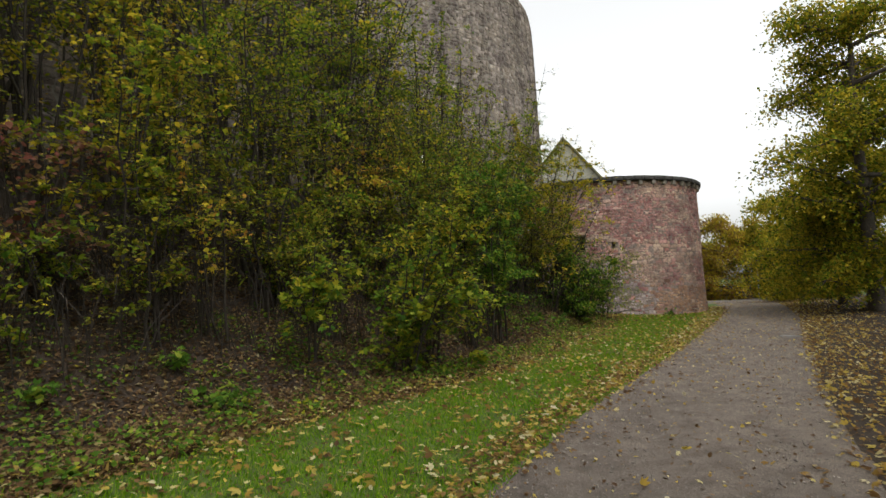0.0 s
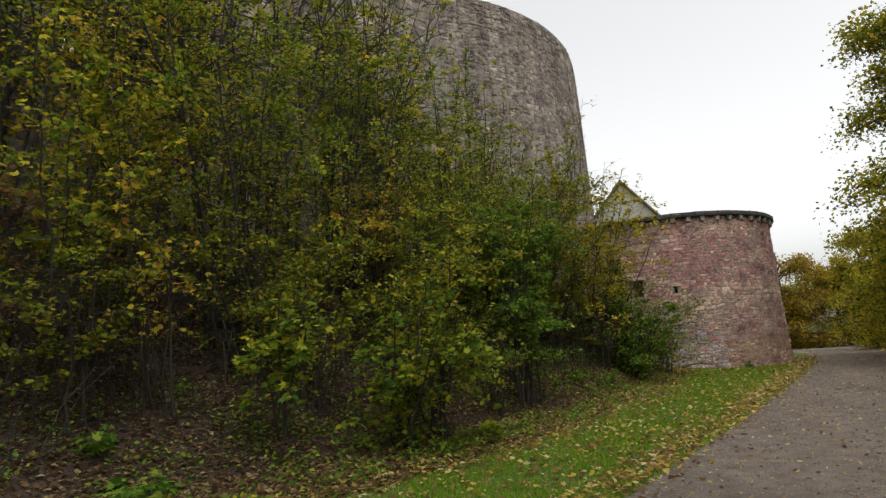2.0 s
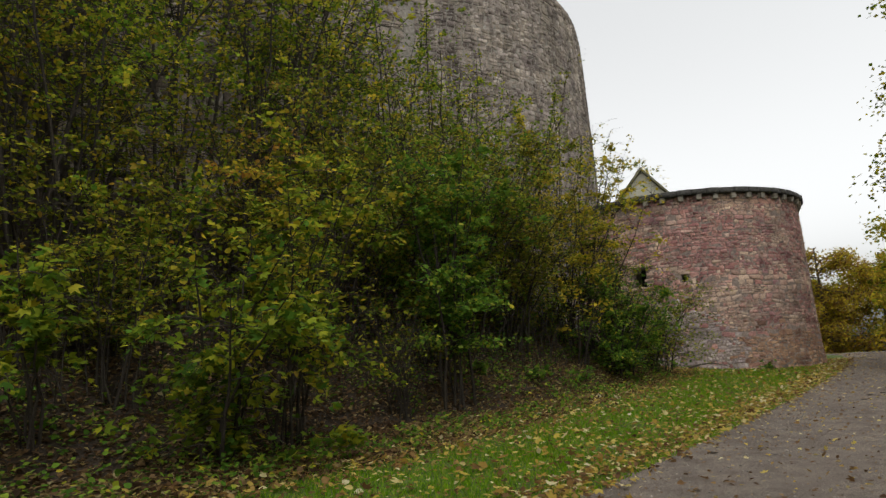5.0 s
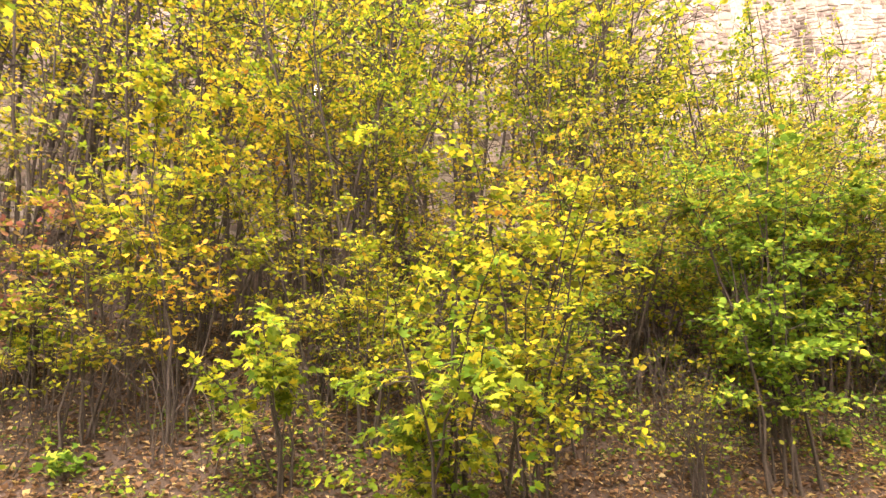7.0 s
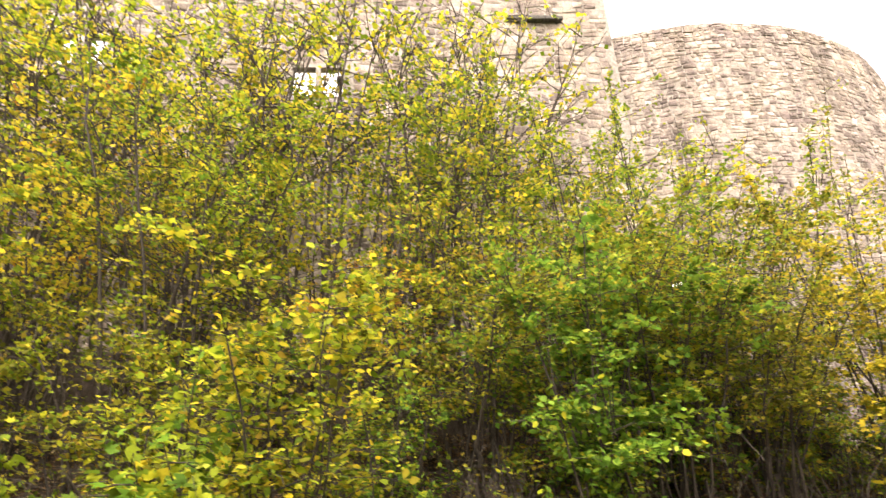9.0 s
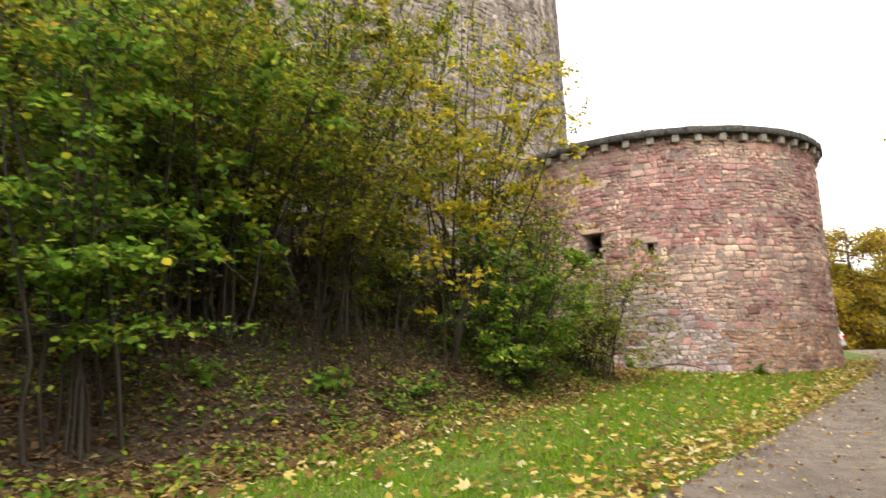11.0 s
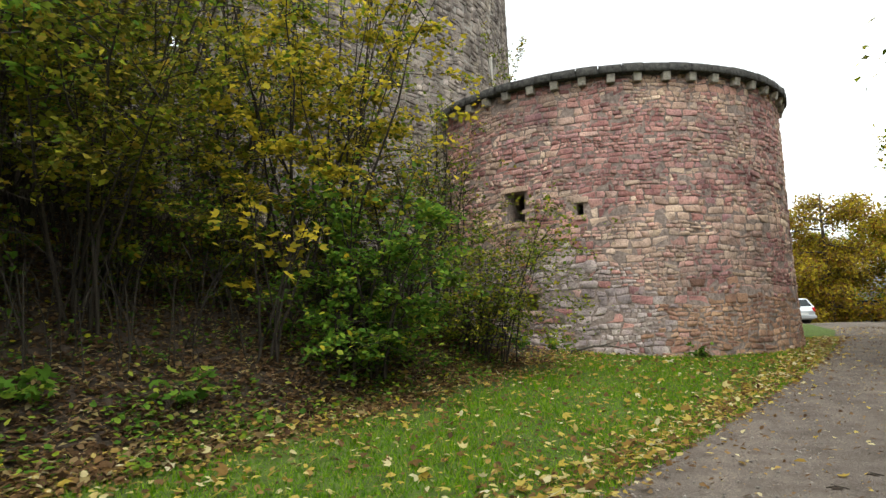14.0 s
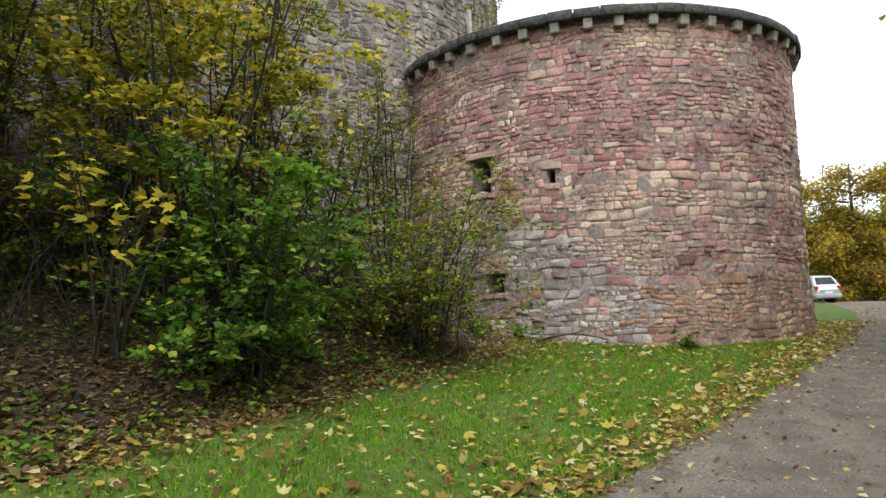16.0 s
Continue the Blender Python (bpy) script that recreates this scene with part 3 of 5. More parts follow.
def dressed_edges():
    """Pale lintel and sill stones round the bastion's openings."""
    for (a0, a1, z0, z1) in HOLES[:3]:
        am = (a0 + a1) / 2
        w = radians(a1 - a0) * 5.05
        for z, hgt, extra in ((z1 + 0.07, 0.13, 0.22), (z0 - 0.06, 0.11, 0.16)):
            bm = box_bm((0.3, w + extra, hgt), (0, 0, 0), 0.012)
            me = bpy.data.meshes.new("lintel")
            bm.to_mesh(me)
            bm.free()
            me.materials.append(STONES[0][1])
            ob = new("lintel", me)
            rr = float(bastion_radius(z)) - 0.1
            ob.matrix_world = pose(BX + rr * math.cos(radians(am)), BY + rr * math.sin(radians(am)), z, 0, 0, am)
            under_bastion(ob)


dressed_edges()

# the round keep: a ruined shell, open to the sky behind
KX, KY, KTOP = -6.44, 36.59, 16.7


def keep_radius(z):
    z = np.asarray(z, float)
    return 11.3 + 0.025 * (KTOP - z) - 0.12 * np.exp(-(KTOP - z) / 0.5)


SLIT = (-63.9, -62.2, 6.95, 7.5)
KWIN = (-12.9, -10.9, 8.3, 9.1)


def on_keep(u, v, d):
    u, v = warp(u, v, 0.6)
    v = np.minimum(v, KTOP)
    a = np.asarray(u, float) / 11.4
    rad = keep_radius(v) + d
    return KX + rad * np.cos(a), KY + rad * np.sin(a), np.asarray(v, float) + 0 * a


def build_keep():
    k = thing("round_keep", KX, KY, 0, "tall round grey rubble keep, a ruined shell overgrown at its foot", "castle tower")
    w = new("wall", ring_wall("wall", KX, KY, keep_radius, -76, 60, -0.5, KTOP, 0.5, [SLIT, KWIN], KEEP_MORTAR, nz=18))
    rects = []
    for (u, v, ww, h) in courses(radians(-75) * 11.4, radians(25) * 11.4, 1.5, KTOP - 0.05, 0.1, 0.23, 0.17, 0.5, 11):
        a0, a1 = math.degrees(u / 11.4), math.degrees((u + ww) / 11.4)
        if any(a1 > o[0] and a0 < o[1] and v + h > o[2] and v < o[3] for o in (SLIT, KWIN)):
            continue
        rects.append((u, v, ww, h))
    s = new("rubble_facing", stones_mesh("rubble_facing", rects, on_keep, KEEP_STONE, None, 0.004, (0.0, 0.03), 5))
    tagged(s, kind="stuff")
    bm = bmesh.new()
    for da in (KWIN[0] - 0.35,):
        rr = 11.42
        box_bm((0.3, 0.13, 0.8), (0, 0, 0), 0.015, bm, pose(KX + rr * math.cos(radians(da)), KY + rr * math.sin(radians(da)), 8.7, 0, 0, da))
    j = part("window_jamb", bm, PALE_STONE, None, "pale dressed window stones")
    # the shutter is an added near-black plate, coloured as the open window's shade
    am = (KWIN[0] + KWIN[1]) / 2
    bm = box_bm((0.1, 0.7, 1.0), (0, 0, 0), 0.01, None, pose(KX + 10.95 * math.cos(radians(am)), KY + 10.95 * math.sin(radians(am)), 8.7, 0, 0, am))
    z = part("shutter", bm, OPENING_SHADE, None, "near-black plate for the shade in the window opening")
    for o in (w, s, j, z):
        o.parent = k
        o.matrix_parent_inverse = k.matrix_world.inverted()


build_keep()

# the palace front: a tall ruined wall with empty windows
FX, FY = -1.6, 26.2
FD = Vector((-0.682, -0.731, 0))
FN = Vector((0.731, -0.682, 0))
PAL_TOP = 21.2
PAL_WINDOWS = [(9.3, 10.05, 13.9, 15.1), (10.2, 10.95, 13.9, 15.1), (8.0, 8.6, 19.2, 20.5), (7.1, 7.7, 19.2, 20.5), (9.6, 10.2, 19.4, 20.6),
               (17.0, 17.7, 15.2, 16.4), (17.95, 18.6, 15.2, 16.4), (5.1, 5.6, 13.8, 15.0), (4.2, 4.7, 13.8, 15.0),
               (13.2, 13.55, 10.15, 10.75), (2.7, 3.2, 18.7, 19.6)]


def palace_rubble(u, v, d):
    return on_palace(*warp(u, v, 0.6), d)


def on_palace(u, v, d):
    return FX + FD.x * np.asarray(u) + FN.x * d, FY + FD.y * np.asarray(u) + FN.y * d, np.asarray(v, float)


def build_palace():
    k = thing("palace_ruin", FX, FY, 0, "tall roofless palace front of grey-brown rubble with empty window pairs", "castle ruin")
    us = sorted({0.0, 26.0} | {a for o in PAL_WINDOWS for a in o[:2]})
    vs = sorted({0.0, PAL_TOP} | {a for o in PAL_WINDOWS for a in o[2:]})
    solid = [[not any(o[0] <= (us[i] + us[i + 1]) / 2 <= o[1] and o[2] <= (vs[j] + vs[j + 1]) / 2 <= o[3] for o in PAL_WINDOWS)
              for j in range(len(vs) - 1)] for i in range(len(us) - 1)]
    V, F = [], []
    for d in (0, -0.3):
        for u in us:
            for v in vs:
                V.append([float(c) for c in on_palace(u, v, d)])
    nz, S = len(vs), len(us) * len(vs)
    for i in range(len(us) - 1):
        for j in range(len(vs) - 1):
            if not solid[i][j]:
                continue
            a, b, c, d = i * nz + j, (i + 1) * nz + j, (i + 1) * nz + j + 1, i * nz + j + 1
            F += [(a, d, c, b), (S + a, S + b, S + c, S + d)]
            for ii, jj, p, q in ((i - 1, j, a, d), (i + 1, j, c, b), (i, j - 1, b, a), (i, j + 1, d, c)):
                if not (0 <= ii < len(us) - 1 and 0 <= jj < nz - 1 and solid[ii][jj]):
                    F.append((p, q, S + q, S + p))
    parts = [new("wall", mesh_of("wall", V, F, KEEP_MORTAR))]
    rects = [q for q in courses(0.05, 25.5, 3.0, PAL_TOP - 0.1, 0.17, 0.38, 0.28, 0.78, 12)
             if q[0] > 0 and not any(q[0] + q[2] > o[0] and q[0] < o[1] and q[1] + q[3] > o[2] and q[1] < o[3] for o in PAL_WINDOWS)]
    s = new("rubble_facing", stones_mesh("rubble_facing", rects, palace_rubble, KEEP_STONE, None, 0.004, (0.0, 0.03), 6))
    parts.append(tagged(s, kind="stuff"))
    turn = math.degrees(math.atan2(FD.y, FD.x))
    for u in (4.45, 5.35, 2.95):
        z = 14.4 if u > 4 else 19.1
        bm = box_bm((1.0, 0.12, 1.8), (0, 0, 0), 0.01)
        x, y, _ = on_palace(u, z, -0.37)
        q = part("blocking", bm, KEEP_MORTAR, None)
        q.matrix_world = pose(float(x), float(y), z, 0, 0, turn)
        parts.append(q)
    bm = box_bm((2.0, 0.3, 0.16), (0, 0, 0), 0.03)
    x, y, _ = on_palace(2.7, 0, 0.08)
    q = part("string_course", bm, CAP_STONE, None)
    q.matrix_world = pose(float(x), float(y), 17.2, 0, 0, turn)
    parts.append(q)
    for o in parts:
        o.parent = k
        o.matrix_parent_inverse = k.matrix_world.inverted()


build_palace()


# ---- plants ----
def grow(height, spread, stems, leaves, leaf, mats, lean=(0, 0), bare=0.25, seed=1, droop=0.3, thick=0.03, twigs=11, shares=None, clump=0.05, simple=False, lobed=False):
    """Stem tubes and a crown of single leaves in sprays for a shrub or a small tree, about its root."""
    r = np.random.default_rng(seed)
    lines, sprays = [], []

    def bough(p0, d, ln, rad, n=4):
        tt = np.linspace(0, 1, n)[:, None]
        Q = p0 + d * ln * tt + np.array([0, 0, -droop * ln * 0.55]) * tt ** 2 + np.cumsum(r.normal(0, 0.03 * ln, (n, 3)), 0)
        lines.append((Q, rad * (1.05 - 0.85 * tt[:, 0])))
        sprays.append((Q, d))
        return Q
    for s in range(stems):
        a = r.uniform(0, 2 * math.pi)
        out = spread * r.uniform(0.2, 1.0)
        h = height * r.uniform(0.6, 1.0)
        t = np.linspace(0, 1, 8)
        base = r.normal(0, 0.12 * spread + 0.03, 2)
        wig = np.cumsum(r.normal(0, 0.04 * height / 4, (8, 2)), 0)
        x = base[0] + math.cos(a) * out * t ** 1.4 + lean[0] * t ** 1.3 + wig[:, 0]
        y = base[1] + math.sin(a) * out * t ** 1.4 + lean[1] * t ** 1.3 + wig[:, 1]
        z = h * (t - 0.14 * droop * t ** 3) - 0.06
        P = np.stack([x, y, z], 1)
        lines.append((P, thick * (1 - 0.82 * t) * r.uniform(0.6, 1.2)))
        sprays.append((P[5:], np.array([0, 0, 1.0])))
        for b in range(twigs):
            k = r.uniform(bare, 0.98)
            i = min(int(k * 7), 6)
            p0 = P[i] + (P[i + 1] - P[i]) * (k * 7 - i)
            d = random_vec(r)
            d[2] = abs(d[2]) * 0.5 + 0.1
            ln = spread * r.uniform(0.35, 0.95) * (1.2 - 0.5 * k)
            Q = bough(p0, d, ln, thick * 0.3)
            for c in range(2):
                d2 = d + 0.8 * random_vec(r)
                d2[2] *= 0.5
                bough(Q[r.integers(1, 4)], d2 / np.linalg.norm(d2), ln * r.uniform(0.35, 0.6), thick * 0.16, 3)
    V, F = tubes(lines, 3)
    stem_me = mesh_of("trunk", V, F, TWIG, None, True)
    pos, out = [], []
    length = np.array([np.linalg.norm(Q[-1] - Q[0]) for Q, _ in sprays])
    length = length * r.gamma(0.55, 1.0, len(length))
    share = r.multinomial(leaves, length / length.sum())
    for (Q, d), n in zip(sprays, share):
        k = r.uniform(0.15, 1.02, n) * (len(Q) - 1)
        i = np.minimum(k.astype(int), len(Q) - 2)
        pos.append(Q[i] + (Q[i + 1] - Q[i]) * (k - i)[:, None])
        out.append(np.repeat(d[None], n, 0))
    pos, out = np.concatenate(pos), np.concatenate(out)
    n = len(pos)
    pos = pos + r.normal(0, clump, (n, 3))
    pos[:, 2] = np.maximum(pos[:, 2], 0.05)
    nrm = r.normal(size=(n, 3)) * 0.5
    nrm[:, 2] += 1.0
    al = r.normal(size=(n, 3)) * 0.9 + out * 0.6
    al[:, 2] -= 0.45
    size = leaf * r.uniform(0.5, 1.25, n)
    LV, LF = lobed_arrays(pos, size, nrm, al, r) if lobed else leaf_arrays(pos, size, nrm, al, simple=simple)
    idx = r.choice(len(mats), n, p=shares) if len(mats) > 1 else np.zeros(n, int)
    return stem_me, mesh_of("crown", LV, LF, mats, np.repeat(idx, len(LF) // n))


def random_vec(r):
    d = r.normal(size=3)
    return d / np.linalg.norm(d)


def plant(name, x, y, meshes, label, category, group="", rz=0.0, scale=1.0, z=None, kind=""):
    z0 = float(land(x, y)) if z is None else z
    t = thing(name, x, y, z0, label, category, group, kind)
    t.matrix_world = pose(x, y, z0, 0, 0, rz) @ Matrix.Diagonal((scale, scale, scale, 1))
    for nm, me in zip(("trunk", "crown"), meshes):
        ob = new(nm, me)
        ob.parent = t
    return t


def bank_thicket():
    kinds = [
        (grow(3.0, 1.2, 7, 2000, 0.1, [YELLOWGREEN, GREEN, YELLOW], seed=21, bare=0.25, shares=[0.72, 0.16, 0.12]), "yellow-green hazel shrub with thin grey stems on the bank"),
        (grow(3.4, 1.3, 7, 2200, 0.085, [OLIVE, YELLOWGREEN], seed=22, bare=0.25, shares=[0.5, 0.5]), "olive autumn shrub with thin upright stems on the bank"),
        (grow(2.2, 1.1, 6, 1000, 0.11, [YELLOWGREEN, GREEN], seed=23, shares=[0.8, 0.2], droop=0.8, bare=0.3, lobed=True), "drooping yellow-green maple shrub at the foot of the bank"),
        (grow(3.2, 1.1, 7, 2000, 0.09, [GREEN, YELLOWGREEN], seed=24, bare=0.25, shares=[0.55, 0.45]), "fresh green elder shrub on the bank"),
        (grow(5.2, 1.6, 8, 2500, 0.1, [YELLOWGREEN, OLIVE], seed=25, simple=True, clump=0.06, shares=[0.6, 0.4], bare=0.3), "tall thin-stemmed yellowing sapling clump below the castle wall"),
        (grow(6.0, 1.7, 8, 2300, 0.1, [YELLOWGREEN, YELLOW, OLIVE], seed=26, simple=True, shares=[0.5, 0.25, 0.25], bare=0.32), "tall yellowing sapling clump with bare lower stems"),
        (grow(4.8, 1.6, 8, 2300, 0.09, [OLIVE, BROWN, YELLOWGREEN], seed=27, simple=True, shares=[0.5, 0.2, 0.3], bare=0.3), "brownish autumn sapling clump below the castle wall"),
        (grow(9.0, 2.3, 8, 2100, 0.11, [YELLOWGREEN, YELLOW], seed=28, simple=True, shares=[0.75, 0.25], bare=0.4, twigs=14, thick=0.05), "tall spreading sapling with thin yellow-green foliage"),
        (grow(8.2, 2.1, 9, 1800, 0.11, [YELLOW, YELLOWGREEN], seed=29, simple=True, shares=[0.45, 0.55], bare=0.4, twigs=12, thick=0.05), "tall many-stemmed sapling with thin yellow foliage"),
    ]
    r = random.Random(5)
    # rows up the slope: distance from the foot, kinds that grow there
    for d, pool, step, tall in ((1.3, (0, 1, 2, 3), 2.3, 0.9), (2.6, (0, 1, 2, 4), 1.7, 1.0), (4.0, (4, 5, 6, 6), 1.9, 1.05),
                                (5.4, (7, 8, 5, 7), 2.0, 1.15), (7.0, (7, 8, 7), 1.8, 1.35), (8.6, (7, 8), 2.0, 1.45)):
        y = 0.6 + d * 0.3
        while y < 26:
            up = d + 0.5 * min(max((12.5 - y) / 4, 0), 1) * (d < 3)
            x = float(x_foot(y)) - up / 0.86 + r.uniform(-0.4, 0.4)
            yy = y + r.uniform(-0.4, 0.4)
            front = (x - FX) * FN.x + (yy - FY) * FN.y
            far = math.hypot(x - KX, yy - KY)
            y += step * r.uniform(0.8, 1.25)
            if front < 0.9 or far < 12.3 or (d < 2 and yy > 16.0) or (d < 3.5 and yy > 20):
                continue
            me, lab = kinds[r.choice(pool)]
            s = tall * r.uniform(0.85, 1.15)
            plant("shrub", x, yy, me, lab, "shrub", "shrubs on the bank", r.uniform(0, 360), s)


def undergrowth():
    """Dead bramble canes and thin leafless stems over the shaded bank."""
    n = 2200
    y = 1.0 + 25.5 * rng.random(n)
    x = x_foot(y) - 1.2 - 6 * rng.random(n)
    ok = np.hypot(x - KX, y - KY) > 12.0
    lines = []
    for px, py in zip(x[ok], y[ok]):
        h = rng.uniform(0.35, 1.5)
        lx, ly = np.clip(rng.normal(0, 0.4, 2), -0.7, 0.7) * h
        k = rng.uniform(0.4, 1.0)
        z = float(land(px, py)) - 0.03
        lines.append((np.array([(px, py, z), (px + 0.3 * lx, py + 0.3 * ly, z + 0.6 * h), (px + 0.75 * lx, py + 0.75 * ly, z + h),
                                (px + 1.4 * lx, py + 1.4 * ly, z + h * k)]), np.array([0.009, 0.007, 0.005, 0.002]) * rng.uniform(0.6, 1.5)))
    V, F = tubes(lines, 3)
    tagged(new("undergrowth", mesh_of("undergrowth", V, F, TWIG)), "dead brown bramble canes and leafless stems on the bank", "undergrowth", kind="stuff")


undergrowth()
bank_thicket()

# single plants that stand out
def standouts():
    plant("shrub", -1.15, 12.5, grow(3.4, 1.05, 8, 2000, 0.115, [YELLOWGREEN, GREEN], lean=(0.6, -0.7), seed=41, shares=[0.72, 0.28], droop=1.0, bare=0.12, lobed=True),
          "large-leaved yellow-green maple shrub leaning over the bank foot", "shrub")
    plant("shrub", -0.6, 13.4, grow(4.4, 1.35, 10, 4200, 0.095, [YELLOWGREEN, YELLOW, OLIVE], lean=(0.5, -0.7), seed=42, shares=[0.65, 0.15, 0.2], droop=0.5, bare=0.3),
          "yellowing hazel shrub leaning over the bank foot", "shrub")
    plant("sapling", -2.7, 11.4, grow(3.0, 0.75, 5, 800, 0.115, [YELLOWGREEN, GREEN], lean=(0.3, -0.6), seed=141, shares=[0.8, 0.2], droop=0.9, bare=0.45, lobed=True, twigs=8),
          "slim maple sapling with hanging yellow-green leaves", "shrub")
    plant("shrub", 0.95, 16.7, grow(5.4, 1.25, 11, 6000, 0.095, [GREEN, YELLOWGREEN], lean=(0.15, -0.2), seed=43, shares=[0.88, 0.12], bare=0.22),
          "bright green elder shrub on the bank", "shrub")
    plant("shrub", 0.25, 15.5, grow(2.1, 0.8, 22, 520, 0.07, [OLIVE, YELLOWGREEN], seed=142, shares=[0.5, 0.5], bare=0.3, thick=0.014, twigs=8),
          "half-bare brown twiggy shrub on the bank foot", "shrub")
    plant("sapling", -1.2, 14.7, grow(2.6, 0.7, 4, 170, 0.12, [YELLOW, YELLOWGREEN], lean=(0.2, -0.3), seed=143, shares=[0.6, 0.4], bare=0.4, twigs=6),
          "thin sapling with sparse pale yellow leaves", "shrub")
    plant("shrub", 4.25, 22.9, grow(3.0, 1.25, 18, 8000, 0.09, [GREEN, YELLOWGREEN], lean=(0.1, -0.15), seed=44, shares=[0.85, 0.15], bare=0.03),
          "dense green elder shrub at the foot of the bank", "shrub")
    plant("sapling", 3.35, 22.1, grow(2.7, 0.8, 6, 85, 0.14, [YELLOW], lean=(0.35, -0.35), seed=45, bare=0.45, twigs=4, clump=0.07, lobed=True),
          "sparse maple sapling with bright yellow leaves", "shrub")
    plant("shrub", 5.45, 25.8, grow(2.9, 1.75, 30, 7500, 0.07, [OLIVE, YELLOWGREEN], lean=(0.1, -0.2), seed=46, shares=[0.25, 0.75], bare=0.1, thick=0.016, twigs=12),
          "twiggy half-bare olive shrub beside the bastion wall", "shrub")
    plant("shrub", 3.5, 23.8, grow(7.4, 1.9, 16, 9500, 0.1, [YELLOW, YELLOWGREEN], lean=(0.4, -0.6), seed=147, simple=True, shares=[0.75, 0.25], bare=0.35, thick=0.03),
          "tall yellow autumn shrub in front of the keep", "shrub")
    plant("shrub", 1.2, 22.4, grow(5.6, 1.7, 10, 5200, 0.09, [OLIVE, YELLOWGREEN], lean=(0.8, -0.8), seed=50, simple=True, shares=[0.65, 0.35], bare=0.3),
          "olive-green thicket shrub below the keep", "shrub")
    plant("shrub", 4.2, 25.1, grow(3.8, 1.6, 12, 4600, 0.085, [OLIVE, GREEN], seed=51, simple=True, shares=[0.7, 0.3], bare=0.25),
          "dark olive shrub on the bank below the keep", "shrub")
    plant("shrub", 4.5, 27.3, grow(5.0, 1.1, 12, 1900, 0.075, [YELLOWGREEN, OLIVE], lean=(0.2, -0.1), seed=52, simple=True, shares=[0.6, 0.4], bare=0.3, twigs=14),
          "thin-branched yellowing shrub between keep and bastion", "shrub")
    plant("shrub", 1.7, 20.8, grow(4.4, 1.5, 11, 4200, 0.09, [OLIVE, YELLOWGREEN], lean=(0.7, -0.5), seed=53, simple=True, shares=[0.75, 0.25], bare=0.4),
          "arching olive shrub over the shaded bank", "shrub")
    for i, (x, y, hh) in enumerate(((-0.3, 18.5, 4.8), (0.5, 20.4, 4.8), (-1.4, 17.0, 4.8), (-0.2, 21.8, 5.2))):
        plant("shrub", x, y, grow(hh, 1.7, 10, 4800, 0.09, [OLIVE, GREEN, YELLOWGREEN], lean=(0.9, -0.6), seed=150 + i, simple=True, shares=[0.45, 0.3, 0.25], bare=0.45),
              "arching olive shrub over the shaded bank", "shrub", "arching shrubs on the bank")
    low = grow(2.2, 1.0, 9, 1900, 0.085, [OLIVE, GREEN, YELLOWGREEN], seed=170, shares=[0.4, 0.35, 0.25], bare=0.1, droop=0.6, thick=0.018)
    for i, (x, y) in enumerate(((2.3, 22.6), (1.5, 21.6), (1.9, 23.6), (0.6, 20.3), (-0.2, 19.2), (0.2, 17.6), (-0.9, 17.7), (3.0, 24.6), (-2.2, 15.6), (-3.6, 13.4))):
        plant("shrub", x, y, low, "low straggling olive-green shrub in the shade of the bank", "shrub", "low shrubs in the shade", 67.0 * i, 0.85 + 0.1 * (i % 4))
    plant("sapling", 0.75, 19.3, grow(5.6, 1.1, 5, 1500, 0.12, [GREEN, YELLOWGREEN], lean=(0.4, -0.4), seed=144, shares=[0.65, 0.35], droop=0.8, bare=0.22, lobed=True, thick=0.04),
          "slim maple sapling with grey stem and green leaves", "shrub")
    plant("sapling", 0.35, 18.4, grow(5.0, 1.2, 6, 1600, 0.12, [GREEN, YELLOWGREEN], lean=(0.5, -0.3), seed=145, shares=[0.7, 0.3], droop=0.8, bare=0.3, lobed=True, thick=0.035),
          "slim maple sapling with grey stem and green leaves", "shrub")
    plant("sapling", -2.6, 16.4, grow(5.2, 1.2, 7, 700, 0.11, [ORANGE, YELLOW], lean=(0.3, -0.3), seed=54, shares=[0.4, 0.6], bare=0.5),
          "slender sapling with orange and yellow leaves", "shrub")
    plant("sapling", -4.3, 10.7, grow(4.3, 0.9, 7, 360, 0.11, [YELLOW, ORANGE, OLIVE], lean=(0.3, -0.4), seed=146, shares=[0.5, 0.3, 0.2], bare=0.4, lobed=True),
          "thin sapling with golden and orange leaves", "shrub")
    plant("shrub", -4.6, 13.4, grow(9.2, 2.9, 9, 6500, 0.09, [YELLOWGREEN, GREEN], seed=148, simple=True, shares=[0.85, 0.15], bare=0.4, twigs=16, thick=0.045),
          "tall spreading willow with thin yellow-green leaves", "shrub")
    plant("sapling", -6.4, 12.2, grow(8.2, 1.8, 9, 1900, 0.12, [YELLOW, ORANGE], seed=55, simple=True, shares=[0.8, 0.2], bare=0.4),
          "many-stemmed sapling with golden leaves", "shrub")
    for i, (x, y, hh) in enumerate(((-2.6, 19.2, 8.6), (-1.2, 20.8, 8.6), (0.2, 22.2, 8.0), (-3.8, 17.6, 9.0), (1.5, 24.4, 7.6), (-0.6, 22.9, 9.4), (-1.9, 21.9, 9.4))):
        plant("sapling", x, y, grow(hh, 1.9, 9, 3300, 0.1, [YELLOWGREEN, GREEN], seed=56 + i, shares=[0.85, 0.15], bare=0.3, simple=True, thick=0.04),
              "tall green-yellow sapling below the keep", "shrub", "saplings below the keep")
    plant("sapling", 2.7, 25.3, grow(9.6, 1.6, 9, 1700, 0.1, [YELLOWGREEN, OLIVE], lean=(0.6, -0.5), seed=160, simple=True, shares=[0.7, 0.3], bare=0.3, thick=0.03),
          "tall thin sapling in front of the keep wall", "shrub")
